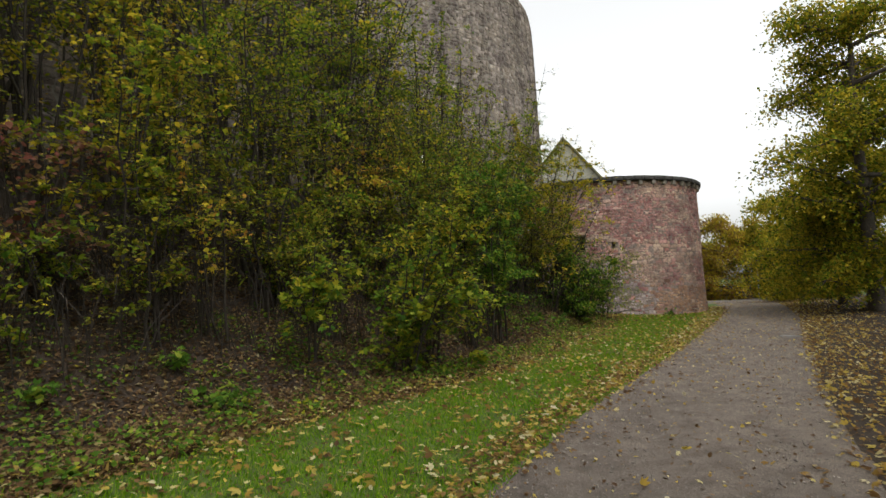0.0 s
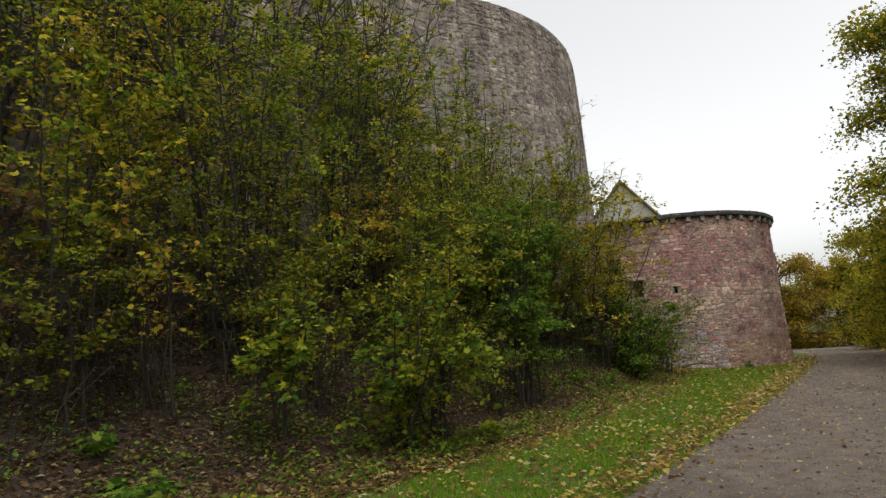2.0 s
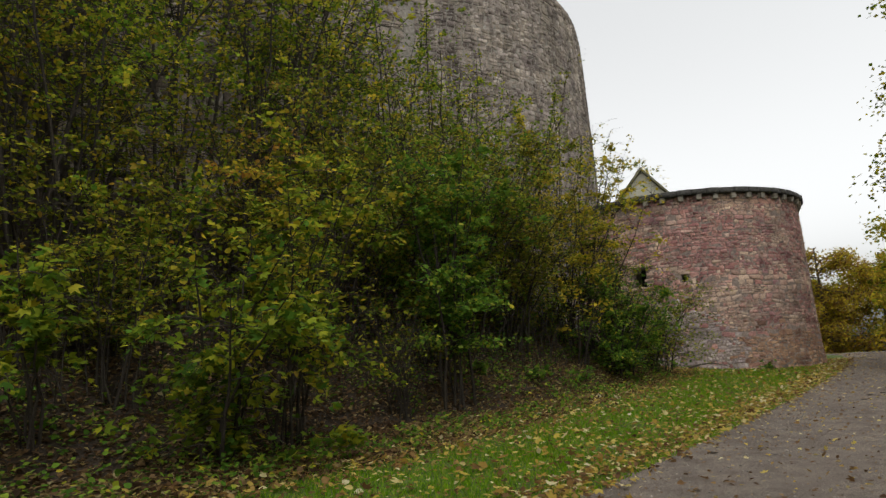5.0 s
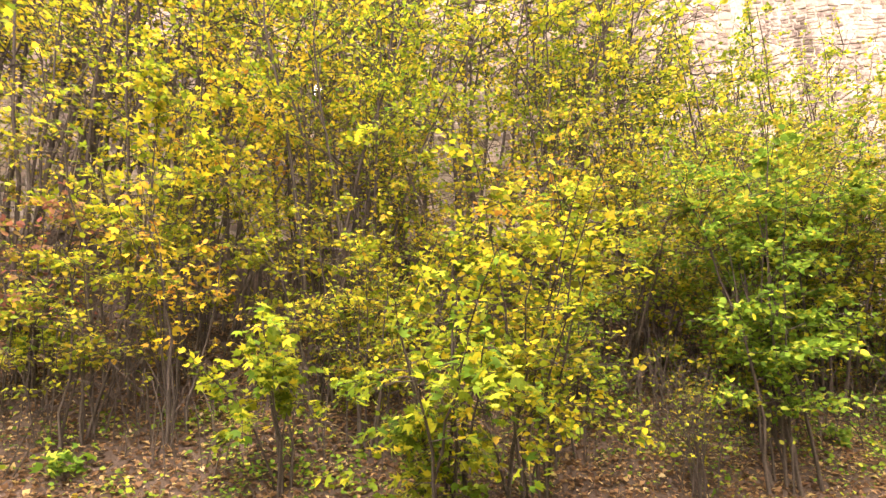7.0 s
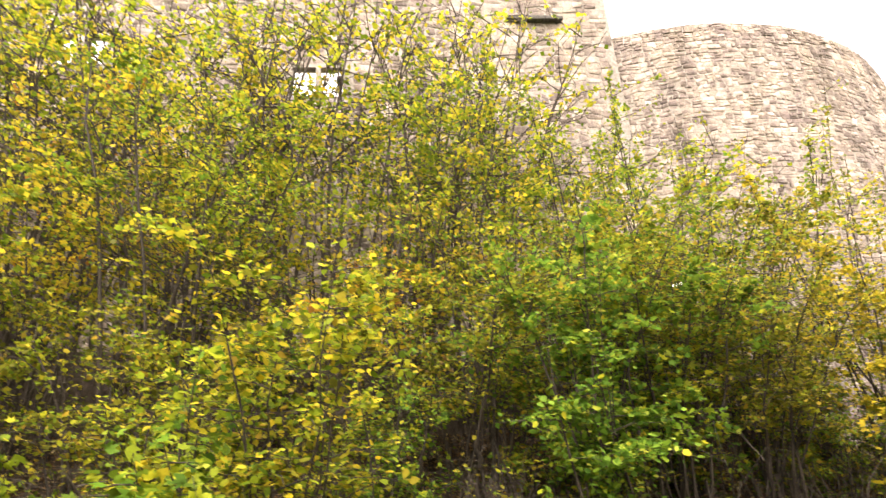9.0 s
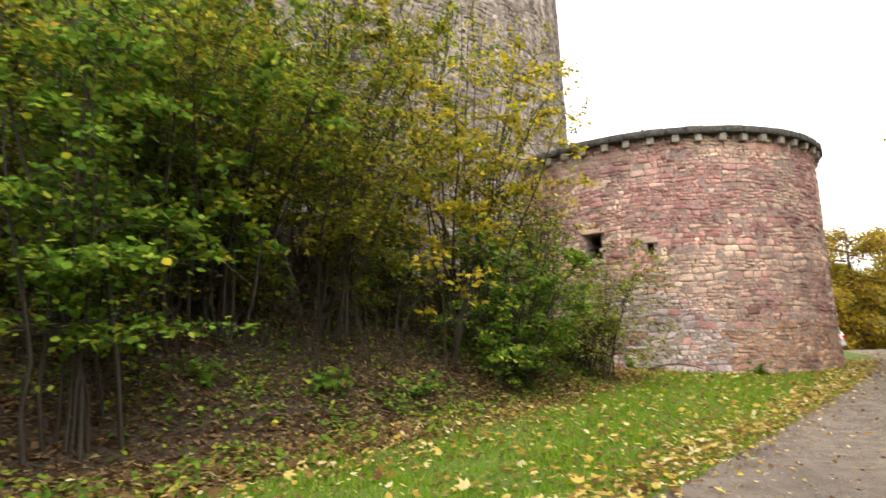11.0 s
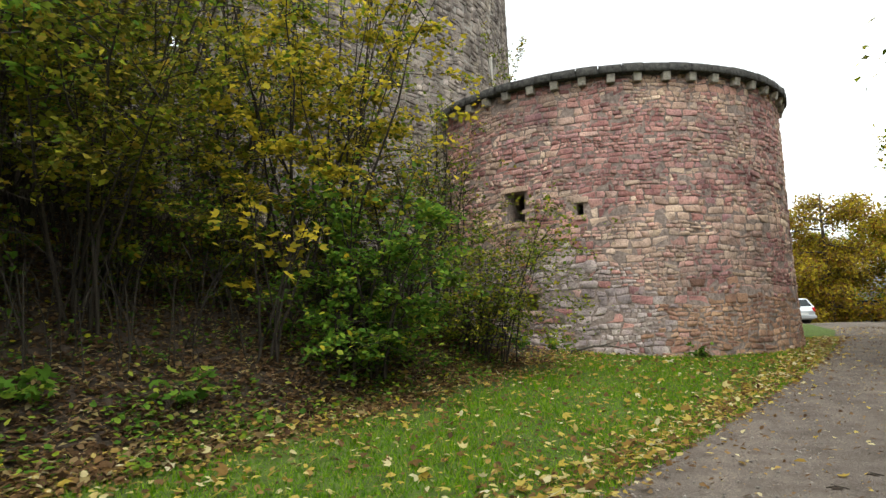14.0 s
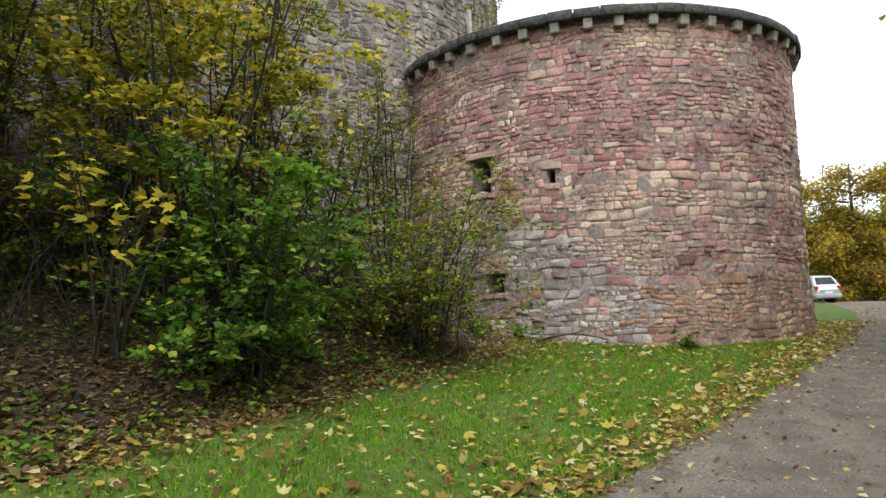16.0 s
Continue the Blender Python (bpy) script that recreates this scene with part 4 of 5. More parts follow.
    plant("shrub", -6.4, 9.3, grow(3.4, 1.1, 8, 1000, 0.12, [REDLEAF, OLIVE], lean=(0.3, -0.6), seed=48, shares=[0.7, 0.3], bare=0.3),
          "dogwood shrub with reddening leaves", "shrub")
    plant("shrub", -5.6, 10.4, grow(5.2, 1.4, 8, 1500, 0.12, [YELLOWGREEN, YELLOW], lean=(0.4, -0.6), seed=49, shares=[0.75, 0.25], bare=0.45, lobed=True),
          "maple sapling with broad yellowing leaves", "shrub")
    for i, (x, y) in enumerate(((-3.6, 9.2), (-3.3, 8.8), (-4.4, 9.6), (1.2, 18.4), (2.2, 19.6), (-5.5, 7.6), (9.6, 28.75), (6.7, 28.7), (5.9, 28.3), (3.2, 20.6))):
        plant("seedling", x, y, grow(0.4, 0.3, 6, 60, 0.13, [GREEN], seed=60 + i, thick=0.008, twigs=2, bare=0.3, lobed=True),
              "low bright green seedling in the leaf litter", "plant", "seedlings on the bank")


standouts()


def tree(name, x, y, height, crown, leaves, leaf, mats, shares, label, seed, base=0.3, trunk=0.2, lean=(0, 0), low=0.0, limbs=22):
    """A trunk that divides into limbs, with leaves gathered in uneven sprays."""
    r = np.random.default_rng(seed)
    z0 = float(land(x, y))
    t = thing(name, x, y, z0, label, "tree")
    lines, tips = [], []
    s = np.linspace(0, 1, 10)
    P = np.stack([lean[0] * s + 0.12 * np.sin(s * 5 + seed), lean[1] * s + 0.1 * np.cos(s * 4 + seed), height * 0.76 * s - 0.1], 1)
    lines.append((P, trunk * (1.15 - s) + 0.015))
    for k in range(limbs):
        h = r.uniform(base, 0.97)
        i = min(int(h * 9), 8)
        p0 = P[i] + (P[i + 1] - P[i]) * (h * 9 - i)
        a = r.uniform(0, 2 * math.pi)
        reach = crown * math.sqrt(max(0.12, 1 - ((h - 0.5) / 0.62) ** 2)) * r.uniform(0.6, 1.05)
        rise = r.uniform(0.0, 0.55) * reach
        u = np.linspace(0, 1, 7)
        L = p0 + np.stack([math.cos(a) * reach * u, math.sin(a) * reach * u, rise * u - 0.25 * reach * u ** 2 - low * u ** 2], 1)
        L += np.cumsum(r.normal(0, 0.03 * reach, (7, 3)), 0)
        lines.append((L, trunk * 0.35 * (1.05 - u)))
        tips.append(L[2:])
        for b in range(7):
            q = r.uniform(0.25, 1)
            j = min(int(q * 6), 5)
            d = random_vec(r)
            d[2] *= 0.6
            ln = reach * r.uniform(0.15, 0.4)
            tt = np.linspace(0, 1, 4)[:, None]
            Q = L[j] + d * ln * tt - np.array([0, 0, 0.3 * ln]) * tt ** 2
            lines.append((Q, trunk * 0.1 * (1.05 - tt[:, 0])))
            tips.append(Q)
    V, F = tubes(lines, 5)
    part("trunk", mesh_of("trunk", V, F, BARK, None, True), BARK, t)
    anchor = np.concatenate(tips)
    pos = anchor[r.integers(0, len(anchor), leaves)] + np.clip(r.normal(0, 1, (leaves, 3)), -1.7, 1.7) * 0.07 * crown
    pos[:, 2] = np.where(pos[:, 2] < 0.1, 0.1 + 0.9 * r.random(leaves), pos[:, 2])
    nrm = r.normal(size=(leaves, 3)) * 0.8
    nrm[:, 2] += 0.8
    al = r.normal(size=(leaves, 3))
    al[:, 2] -= 0.5
    LV, LF = leaf_arrays(pos, leaf * r.uniform(0.6, 1.3, leaves), nrm, al, simple=y > 20)
    idx = r.choice(len(mats), leaves, p=shares)
    part("crown", mesh_of("crown", LV, LF, mats, np.repeat(idx, 1 if y > 20 else 2)), None, t)
    return t


tree("tree", 17.3, 26.4, 17.5, 4.6, 70000, 0.15, [OLIVE, YELLOWGREEN, YELLOW], [0.15, 0.45, 0.4], "broad maple beside the lane turning olive and yellow", 71, 0.12, 0.3, limbs=64)
tree("tree", 18.9, 31.0, 11.0, 3.9, 30000, 0.15, [YELLOWGREEN, YELLOW], [0.4, 0.6], "yellow-green roadside maple with low branches", 73, 0.03, 0.18, low=0.6, limbs=40)
tree("tree", 21.4, 38.5, 9.0, 3.8, 22000, 0.17, [YELLOWGREEN, YELLOW], [0.35, 0.65], "yellowing roadside maple beside the lane", 74, 0.03, 0.18, low=0.6, limbs=38)
tree("tree", 26.5, 47.5, 8.0, 4.0, 14000, 0.2, [YELLOWGREEN, YELLOW], [0.6, 0.4], "yellowing roadside maple beside the lane", 75, 0.04, 0.18, low=0.6, limbs=32)
tree("tree", 23.2, 60.0, 11.4, 4.8, 26000, 0.2, [BROWN, YELLOW, ORANGE], [0.3, 0.5, 0.2], "russet autumn tree beyond the car park", 76, 0.04, 0.2, low=0.5, limbs=38)
tree("tree", 19.0, 62.5, 11.0, 4.4, 22000, 0.2, [YELLOW, OLIVE, YELLOWGREEN], [0.5, 0.1, 0.4], "golden autumn tree beyond the car park", 77, 0.04, 0.2, low=0.5, limbs=36)
tree("tree", 28.3, 61.5, 10.6, 4.2, 20000, 0.2, [ORANGE, YELLOW, YELLOWGREEN], [0.15, 0.5, 0.35], "orange autumn tree beyond the car park", 78, 0.04, 0.2, low=0.5, limbs=36)
tree("tree", 24.0, 66.0, 7.5, 4.6, 14000, 0.2, [GREEN, OLIVE], [0.7, 0.3], "dark green tree beyond the car park", 79, 0.03, 0.2, low=0.5, limbs=30)
plant("sapling", 5.0, 32.9, grow(3.5, 0.7, 9, 700, 0.08, [OLIVE, YELLOWGREEN], lean=(0.4, -0.1), seed=83, shares=[0.4, 0.6], bare=0.1, thick=0.012, twigs=5),
      "half-bare sapling rooted on top of the bastion beside the keep", "shrub", z=6.36)


def verge_shade_trees():
    """Roadside maples along the verge across from the castle, copies of one tree. Mostly out of view: suggested by the
    fallen leaves, added to shade the bank.
    """
    first = tree("tree", 12.3, 8.0, 12.0, 4.0, 22000, 0.19, [YELLOWGREEN, OLIVE, YELLOW], [0.4, 0.35, 0.25], "roadside maple in autumn leaf on the verge, added to shade the bank", 80, 0.1, 0.22, limbs=34)
    for i, (x, y) in enumerate(((3.6, -9.0), (7.0, -3.5), (9.6, 2.2), (15.4, 13.4), (18.2, 18.6), (-1.5, -15.0))):
        copy_thing(first, pose(x, y, float(land(x, y)), 0, 0, 57.0 * i + 20))


verge_shade_trees()


def far_wood():
    """The wood behind the car park, in repeated copies."""
    first = tree("tree", 33.0, 66.0, 10.0, 4.6, 9000, 0.26, [YELLOWGREEN, YELLOW, BROWN], [0.5, 0.35, 0.15], "autumn tree at the edge of the far wood", 90, 0.05, 0.22, low=0.5)
    r = random.Random(4)
    for x, y in ((16, 72), (22, 74), (28, 73), (36, 71), (34, 58), (31, 52), (10, 76)):
        copy_thing(first, pose(x, y, float(land(x, y)), 0, 0, r.uniform(0, 360)) )


far_wood()


# ---- grass and fallen leaves ----
def blades():
    n = 210000
    y = -3.0 + 38 * rng.random(n) ** 1.0
    u = rng.random(n)
    f, l = x_turf(y) - 0.5, x_left(y) + 0.1
    x = f + (l - f) * u
    worn = 0.5 + 0.3 * np.sin(2.3 * x + 1.1 * y) * np.sin(1.7 * y - 0.9 * x) + 0.25 * np.sin(5.1 * x - 3.3 * y) * np.sin(4.3 * y + 1)
    thin = np.clip((x - f) / 1.4, 0.25, 1) * np.clip(0.45 + worn, 0.3, 1)
    keep = (np.hypot(x - BX, y - BY) > 5.15) & (rng.random(n) < thin)
    x, y, worn = x[keep], y[keep], worn[keep]
    n = len(x)
    p = np.stack([x, y, land(x, y) - 0.005], 1)
    h = (rng.uniform(0.03, 0.085, n) * (0.6 + 0.6 * worn))[:, None]
    a = rng.uniform(0, 2 * math.pi, n)
    s = np.stack([np.cos(a), np.sin(a), 0 * a], 1) * rng.uniform(0.004, 0.009, n)[:, None]
    tip = p + np.stack([rng.normal(0, 0.025, n), rng.normal(0, 0.025, n), h[:, 0]], 1)
    V = np.stack([p - s, p + s, tip], 1).reshape(-1, 3)
    F = np.arange(3 * n).reshape(-1, 3)
    tagged(new("grass", mesh_of("grass", V, F, BLADE)), "short green lawn grass between the lane and the bank", "grass", kind="stuff")


def fallen(name, n, sample, size, mat, label, lift=0.012, simple=False, lobed=False):
    x, y = sample(n)
    keep = np.hypot(x - BX, y - BY) > 5.2
    x, y = x[keep], y[keep]
    n = len(x)
    p = np.stack([x, y, land(x, y) + lift + rng.uniform(0, 0.02, n)], 1)
    nrm = rng.normal(size=(n, 3)) * 0.35
    nrm[:, 2] += 1
    big = size[0] + (size[1] - size[0]) * rng.random(n) ** 1.8
    V, F = lobed_arrays(p, big, nrm, rng.normal(size=(n, 3)), rng) if lobed else leaf_arrays(p, big, nrm, rng.normal(size=(n, 3)), 0.45, 0.34, simple)
    tagged(new(name, mesh_of(name, V, F, mat)), label, "leaves", kind="stuff")


def on_bank(n):
    y = -4 + 31 * rng.random(n)
    a = x_turf(y) + 0.3
    return a - (a - x_foot(y) + 5.5) * rng.random(n) ** 1.15, y


def on_grass(n):
    y = -4 + 38 * rng.random(n)
    return x_turf(y) - 0.4 + (x_left(y) - x_turf(y) + 0.4) * rng.random(n) ** 0.8, y


def on_left_edge(n):
    y = -6 + 41 * rng.random(n)
    return x_left(y) - 0.22 + rng.normal(0, 0.27, n), y


def on_inner_edge(n):
    y = -4 + 36 * rng.random(n)
    return x_turf(y) + 0.1 + rng.normal(0, 0.45, n), y


def on_lane(n):
    y = -8 + 50 * rng.random(n)
    return x_left(y) + (x_right(y) - x_left(y)) * rng.random(n), y


def on_right(n):
    y = -8 + 50 * rng.random(n)
    return x_right(y) + 0.2 + np.abs(rng.normal(0, 1.6, n)) - 0.35, y


def herbs():
    """Low green leaves of ivy and herbs among the litter."""
    n = 13000
    c = rng.integers(0, 520, n)
    cy = 3 + 23 * rng.random(520)
    cx = x_turf(cy) + 0.3 - 4.5 * rng.random(520) ** 1.2
    x, y = cx[c] + rng.normal(0, 0.16, n), cy[c] + rng.normal(0, 0.16, n)
    p = np.stack([x, y, land(x, y) + rng.uniform(0.03, 0.2, n)], 1)
    nrm = rng.normal(size=(n, 3)) * 0.4
    nrm[:, 2] += 1
    V, F = leaf_arrays(p, rng.uniform(0.035, 0.085, n), nrm, rng.normal(size=(n, 3)), 0.25, 0.42)
    tagged(new("ground_ivy", mesh_of("ground_ivy", V, F, [GREEN, YELLOWGREEN], np.repeat(rng.choice(2, n, p=[0.85, 0.15]), 2))), "low green ivy and herbs among the leaf litter", "plant", kind="stuff")


herbs()


def pebbles():
    """Loose stones on the lane."""
    n = 12000
    y = -4 + 35 * rng.random(n)
    x = x_left(y) + (x_right(y) - x_left(y)) * rng.random(n)
    c = np.stack([x, y, land(x, y) + 0.012], 1)
    s = (0.004 + 0.016 * rng.random(n) ** 2.5)[:, None]
    offs = np.array([(1, 0, 0), (0, 1, 0), (-1, 0, 0), (0, -1, 0), (0, 0, 0.7), (0, 0, -0.7)])
    V = (c[:, None] + offs[None] * s[:, None] * rng.uniform(0.6, 1.3, (n, 6, 1))).reshape(-1, 3)
    tri = np.array([(0, 1, 4), (1, 2, 4), (2, 3, 4), (3, 0, 4), (1, 0, 5), (2, 1, 5), (3, 2, 5), (0, 3, 5)])
    F = (np.arange(n)[:, None, None] * 6 + tri[None]).reshape(-1, 3)
    tagged(new("gravel", mesh_of("gravel", V, F, PEBBLE)), "loose grey pebbles on the lane", "gravel", kind="stuff")


pebbles()
blades()
fallen("leaf_litter", 120000, on_bank, (0.05, 0.12), FALLEN_DARK, "brown fallen leaves covering the wooded bank", 0.012, True)
fallen("fallen_leaves", 8000, on_grass, (0.03, 0.1), LITTER_MIX, "small brown and yellow fallen leaves lying in the grass", 0.03)
fallen("fallen_leaves", 2600, on_grass, (0.06, 0.14), FALLEN, "pale yellow maple leaves lying on the grass", 0.045, lobed=True)
fallen("fallen_leaves", 9000, on_inner_edge, (0.035, 0.11), LITTER_MIX, "brown and yellow fallen leaves where bank meets lawn", 0.035)
fallen("fallen_leaves", 7500, on_left_edge, (0.03, 0.1), LITTER_MIX, "yellow and brown fallen leaves along the lane edge", 0.025)
fallen("fallen_leaves", 2300, on_left_edge, (0.05, 0.13), FALLEN, "pale yellow maple leaves along the lane edge", 0.03, lobed=True)
fallen("fallen_leaves", 3800, on_lane, (0.02, 0.075), LITTER_MIX, "scattered small fallen leaves on the gravel lane", 0.02)
fallen("fallen_leaves", 4500, on_lane, (0.015, 0.06), FALLEN_DARK, "dark brown leaf bits trodden into the gravel lane", 0.018)
fallen("fallen_leaves", 500, on_lane, (0.05, 0.11), FALLEN, "scattered maple leaves on the gravel lane", 0.024, lobed=True)
fallen("fallen_leaves", 11000, on_right, (0.035, 0.1), LITTER_MIX, "thick yellow fallen leaves on the verge", 0.02)
fallen("fallen_leaves", 3500, on_right, (0.06, 0.13), FALLEN, "pale maple leaves on the verge", 0.03, lobed=True)


# ---- beyond the bastion ----
def house():
    h = thing("house", 9.6, 54.0, -0.4, "gabled cream house with a steep mossy roof behind the bastion", "house", rz=-9)
    w, e, p, dp = 4.2, 9.6, 14.6, 8.0
    bm = bmesh.new()
    g = [(-w, 0, -0.5), (w, 0, -0.5), (w, 0, e), (0, 0, p), (-w, 0, e)]
    a = [bm.verts.new(q) for q in g]
    b = [bm.verts.new((q[0], dp, q[2])) for q in g]
    bm.faces.new(a)
    bm.faces.new(b[::-1])
    for i in range(5):
        j = (i + 1) % 5
        bm.faces.new((a[j], a[i], b[i], b[j]))
    part("wall", bm, PLASTER, h)
    sl = math.degrees(math.atan2(p - e, w))
    ln = math.hypot(p - e, w) + 0.5
    for s in (-1, 1):
        bm = box_bm((ln, dp + 0.5, 0.16), (0, 0, 0), 0.02)
        ob = part("roof", bm, ROOF, h)
        ob.matrix_basis = pose(s * (w + 0.2) / 2, dp / 2, (p + e) / 2 + 0.08, 0, s * sl, 0)


def car(x, y, rz, paint, label):
    c = thing("car", x, y, float(land(x, y)) + 0.01, label, "car", rz=rz)
    # hatchback body by cross-sections along its length
    secs = [(-1.95, 0.35, 0.75, 0.60), (-1.85, 0.28, 0.95, 0.78), (-1.2, 0.24, 1.0, 0.84), (0.9, 0.24, 0.95, 0.85), (1.6, 0.26, 0.82, 0.8), (1.95, 0.35, 0.62, 0.62)]
    bm = bmesh.new()
    rings = []
    for (yy, lo, hi, hw) in secs:
        rings.append([bm.verts.new(q) for q in ((-hw * 0.9, yy, lo), (-hw, yy, lo + 0.18), (-hw, yy, hi - 0.15), (-hw * 0.9, yy, hi),
                                                (hw * 0.9, yy, hi), (hw, yy, hi - 0.15), (hw, yy, lo + 0.18), (hw * 0.9, yy, lo))])
    for r1, r2 in zip(rings, rings[1:]):
        for i in range(8):
            j = (i + 1) % 8
            bm.faces.new((r1[i], r1[j], r2[j], r2[i]))
    bm.faces.new(rings[0][::-1])
    bm.faces.new(rings[-1])
    bmesh.ops.recalc_face_normals(bm, faces=bm.faces)
    part("body", bm, paint, c)
    lo = [Vector(p) for p in ((-0.76, -1.86, 0.95), (0.76, -1.86, 0.95), (0.76, 1.0, 0.95), (-0.76, 1.0, 0.95))]
    hi = [Vector(p) for p in ((-0.58, -1.55, 1.43), (0.58, -1.55, 1.43), (0.58, 0.15, 1.47), (-0.58, 0.15, 1.47))]
    bm = bmesh.new()
    a, b = [bm.verts.new(p) for p in lo], [bm.verts.new(p) for p in hi]
    for i in range(4):
        bm.faces.new((a[i], a[(i + 1) % 4], b[(i + 1) % 4], b[i]))
    top = [bm.verts.new((p.x * 0.85, p.y * 0.97, p.z + 0.04)) for p in hi]
    for i in range(4):
        bm.faces.new((b[i], b[(i + 1) % 4], top[(i + 1) % 4], top[i]))
    bm.faces.new(top)
    part("cabin", bm, paint, c)
    for i, nm in enumerate(("rear_window", "side_window", "windscreen", "side_window")):
        j = (i + 1) % 4
        n = (lo[j] - lo[i]).cross(hi[i] - lo[i]).normalized() * 0.012
        f = [lo[i].lerp(lo[j], 0.08).lerp(hi[i].lerp(hi[j], 0.08), 0.14), lo[i].lerp(lo[j], 0.92).lerp(hi[i].lerp(hi[j], 0.92), 0.14),
             lo[i].lerp(lo[j], 0.92).lerp(hi[i].lerp(hi[j], 0.92), 0.92), lo[i].lerp(lo[j], 0.08).lerp(hi[i].lerp(hi[j], 0.08), 0.92)]
        bm = bmesh.new()
        bm.faces.new([bm.verts.new(p + n) for p in f])
        bmesh.ops.solidify(bm, geom=bm.faces[:], thickness=0.02)
        part(nm, bm, CAR_GLASS, c, "dark tinted window")
    for s in (-1, 1):
        part("tail_light", box_bm((0.2, 0.12, 0.26), (s * 0.66, -1.86, 0.82), 0.03), RED_LENS, c, "red tail light")
        for yy in (-1.2, 1.25):
            bm = bmesh.new()
            bmesh.ops.create_cone(bm, cap_ends=True, segments=20, radius1=0.31, radius2=0.31, depth=0.2, matrix=pose(s * 0.75, yy, 0.31, 0, 90, 0))
            wheel = part("wheel", bm, RUBBER, c, "black tyre")
            bm = bmesh.new()
            bmesh.ops.create_cone(bm, cap_ends=True, segments=14, radius1=0.2, radius2=0.18, depth=0.03, matrix=pose(s * 0.86, yy, 0.31, 0, 90, 0))
            part("rim", bm, ALLOY, wheel)
    part("number_plate", box_bm((0.5, 0.02, 0.11), (0, -1.965, 0.6), 0.004), WHITE_PLATE, c)
    part("bumper", box_bm((1.5, 0.2, 0.2), (0, -1.9, 0.42), 0.05), paint, c)


house()
car(18.75, 55.2, 24, CAR_PAINT, "silver hatchback parked on the gravel behind the bastion")
car(26.6, 63.0, 20, BLUE_PAINT, "dark blue car parked under the trees")


def marker_post():
    p = thing("marker_post", 21.2, 44.5, float(land(21.2, 44.5)), "slim grey metal post beside the lane", "post")
    bm = bmesh.new()
    bmesh.ops.create_cone(bm, cap_ends=True, segments=10, radius1=0.045, radius2=0.04, depth=2.3, matrix=pose(0, 0, 1.1))
    part("pole", bm, GREY_METAL, p)
    part("cap", box_bm((0.1, 0.1, 0.05), (0, 0, 2.26), 0.01), GREY_METAL, p)


def manhole():
    x, y = 9.88, 18.95
    m = thing("manhole_cover", x, y, float(land(x, y)) + 0.012, "round grey concrete manhole cover in the lane", "manhole cover")
    bm = bmesh.new()
    bmesh.ops.create_cone(bm, cap_ends=True, segments=28, radius1=0.28, radius2=0.27, depth=0.03, matrix=pose(0, 0, 0.01))
    part("lid", bm, CONCRETE, m)
    bm = bmesh.new()
    bmesh.ops.create_cone(bm, cap_ends=False, segments=28, radius1=0.34, radius2=0.32, depth=0.03, matrix=pose(0, 0, 0.005))
    part("frame", bm, CONCRETE, m)


def fallen_branch():
    b = thing("fallen_branch", 7.0, 28.5, float(land(7.0, 28.5)), "dark fallen branch lying at the bastion foot", "branch")
    t = np.linspace(0, 1, 9)
    main = np.stack([1.3 * t, -0.15 * np.sin(t * 3), 0.05 + 0.14 * np.sin(t * 3.1)], 1)
    V, F = tubes([(main, 0.035 * (1.1 - 0.8 * t)), (main[4] + np.outer(t, (0.3, -0.35, 0.12)), 0.014 * (1.05 - t))], 6)
    part("limb", mesh_of("limb", V, F, BARK, None, True), BARK, b)


def clods():
    """Dark clumps of sodden leaves and twigs on the lane."""
    for i, (x, y, s) in enumerate(((9.05, 20.1, 0.05), (9.46, 20.5, 0.04), (8.6, 19.3, 0.03), (4.6, 13.6, 0.035))):
        c = thing("leaf_clump", x, y, float(land(x, y)) + 0.01, "dark sodden clump of leaves and twigs on the lane", "debris", "clumps on the lane")
        bm = bmesh.new()
        bmesh.ops.create_icosphere(bm, subdivisions=2, radius=s)
        for v in bm.verts:
            v.co *= 1 + 0.5 * noise.noise(v.co * 30 + Vector((i, 0, 0)))
            v.co.z *= 0.45
        part("clump", bm, LITTER, c)
        V, F = tubes([(np.array([(-s * 1.5, 0.3 * s, 0.01), (0, 0, 0.5 * s), (s * 1.4, -s * 0.6, 0.015)]), np.array([0.006, 0.007, 0.004])),
                      (np.array([(0, -s * 1.3, 0.01), (0.1 * s, 0, 0.45 * s), (-s * 0.4, s * 1.5, 0.02)]), np.array([0.004, 0.005, 0.003]))], 5)
        part("twig", mesh_of("twig", V, F, TWIG, None, True), TWIG, c)


marker_post()
manhole()
fallen_branch()
clods()


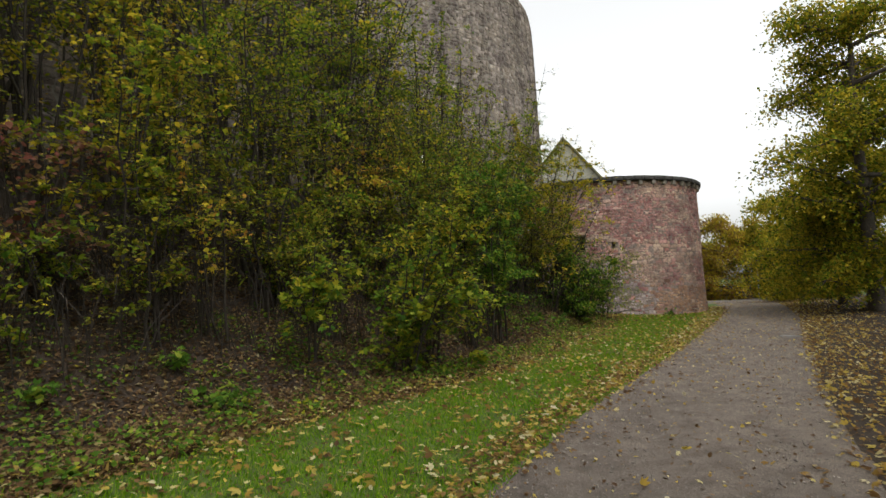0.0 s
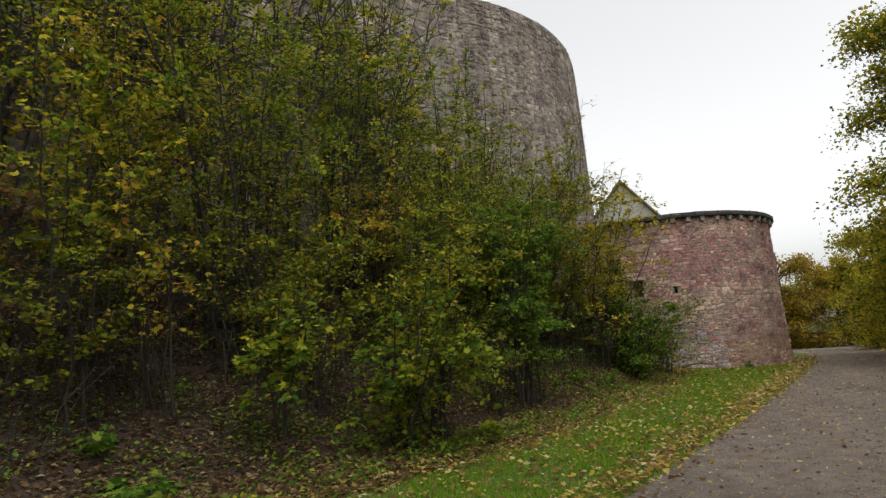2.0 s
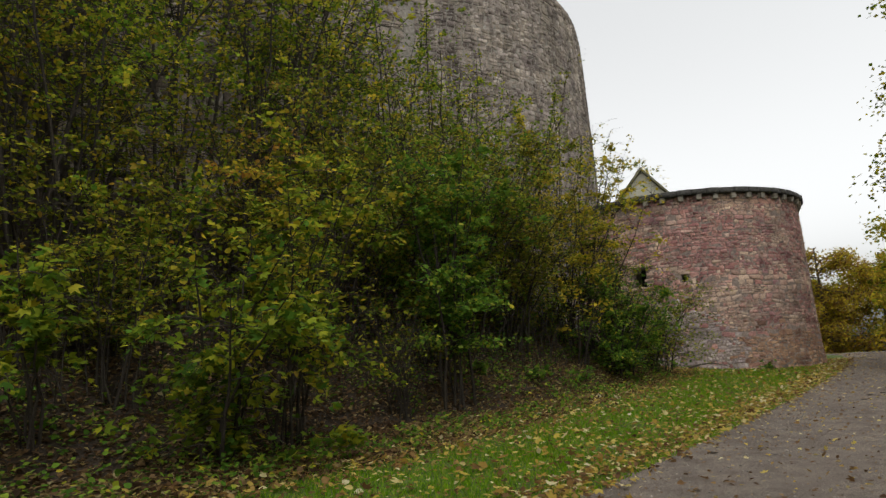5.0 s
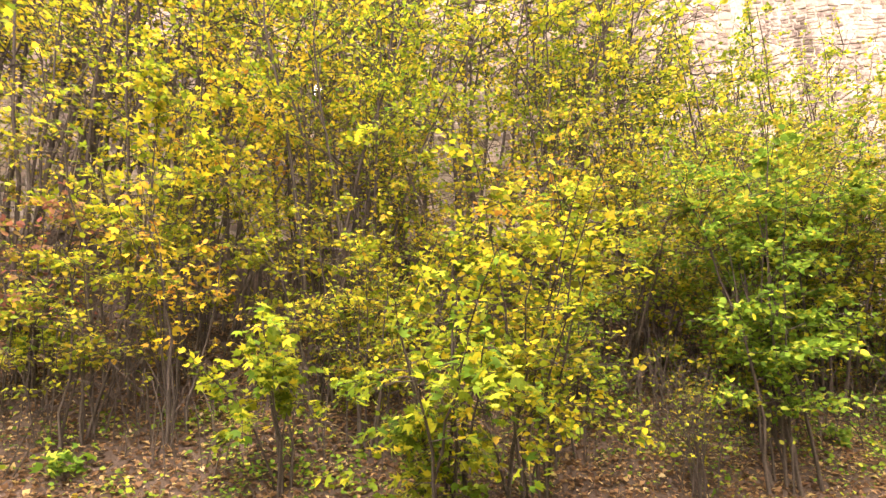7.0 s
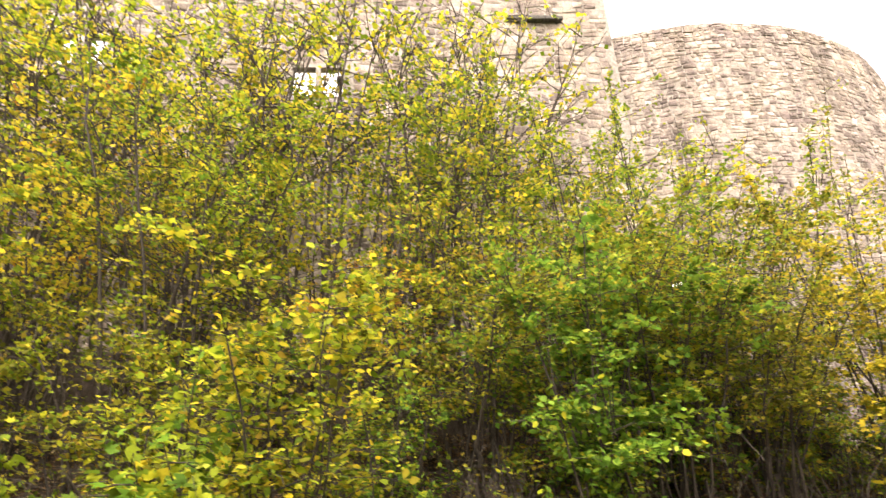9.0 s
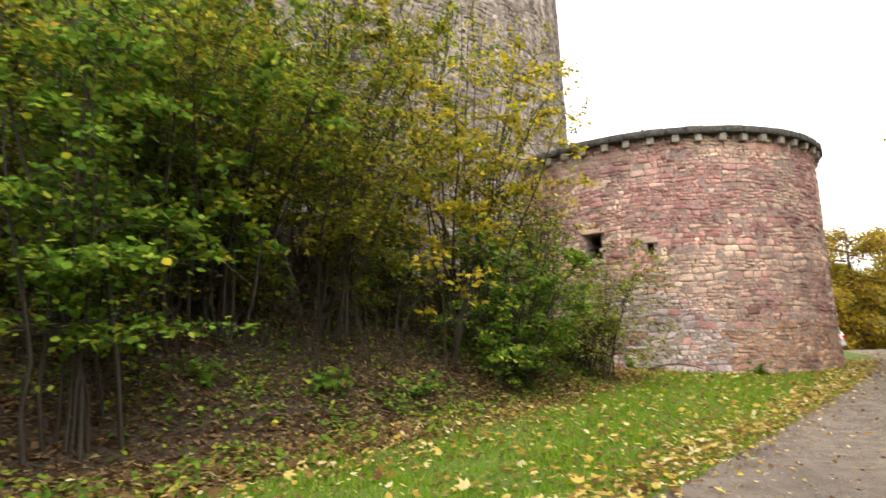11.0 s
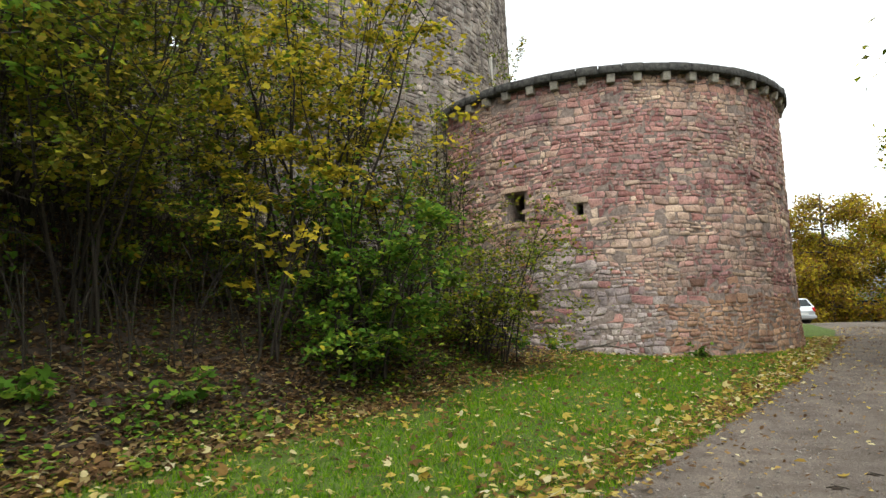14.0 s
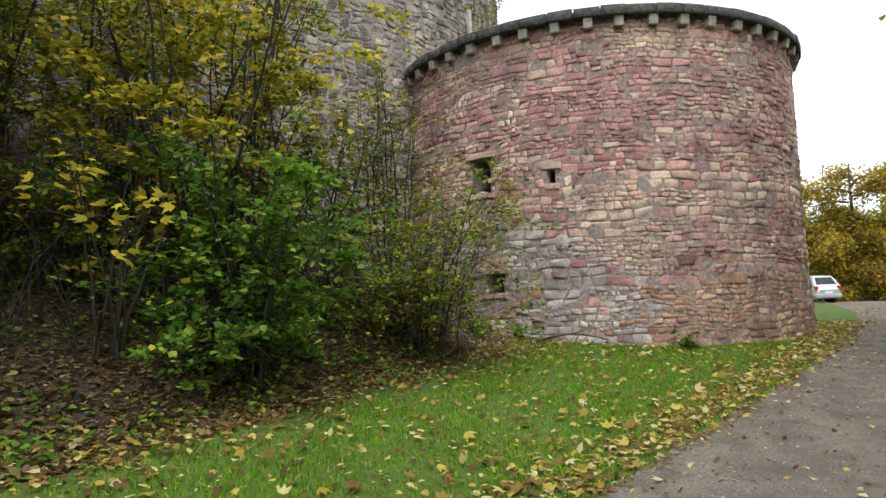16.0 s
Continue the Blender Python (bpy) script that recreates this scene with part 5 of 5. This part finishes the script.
# ---- facing stones of the bastion, last ----
def facing():
    r = random.Random(17)
    rects, zone, single = [], [], []
    for (u, v, w, h) in coursed_rubble(radians(-186) * 5, radians(45) * 5, -0.5, BTOP + 0.2, 9):
        a0, a1 = math.degrees(u / 5), math.degrees((u + w) / 5)
        if any(a1 > o[0] + 0.6 and a0 < o[1] - 0.6 and v + h > o[2] + 0.02 and v < o[3] - 0.02 for o in HOLES):
            continue
        a, z = (a0 + a1) / 2, v + h / 2
        aw, zw = a + r.gauss(0, 2.2), z + r.gauss(0, 0.18)
        if aw < -78 and zw < 2.4 - max(0, (aw + 96) * 0.075):
            k = 2 if r.random() < 0.85 else 0
        elif zw < 1.25 and aw > -78:
            k = 3 if r.random() < 0.85 else 1
        elif zw > 3.6 + 0.5 * math.sin(a * 0.09):
            k = 0 if noise.noise((a * 0.07, z * 0.6, 9.0)) + r.gauss(0, 0.16) < 0.16 else 1
        else:
            k = 1 if noise.noise((a * 0.07, z * 0.6, 3.0)) + r.gauss(0, 0.16) > -0.05 else 0
        if -97 < a < -74 and -0.1 < z < 5.9 and len(single) < 300:
            single.append((u, v, w, h, k))
        else:
            rects.append((u, v, w, h))
            zone.append(k)
    s = new("rubble_facing", stones_mesh("rubble_facing", rects, on_bastion, STONES[1], np.array(zone), 0.002, (0.004, 0.026), 8))
    tagged(s, kind="stuff")
    under_bastion(s)
    for n, (u, v, w, h, k) in enumerate(single):
        me = stones_mesh("stone", [(u, v, w, h)], on_bastion, STONES[0][k], None, 0.002, (0.004, 0.026), 100 + n)
        under_bastion(new("stone", me))
    # a round boss stone set into the grey patch
    bm = bmesh.new()
    bmesh.ops.create_uvsphere(bm, u_segments=14, v_segments=8, radius=0.15, matrix=Matrix.Diagonal((0.35, 1, 1.05, 1)))
    o = part("boss_stone", bm, STONES[0][2], None, "round grey boss stone")
    a = -94.9
    o.matrix_world = pose(BX + 5.05 * math.cos(radians(a)), BY + 5.05 * math.sin(radians(a)), 1.9, 0, 0, a)
    under_bastion(o)


facing()
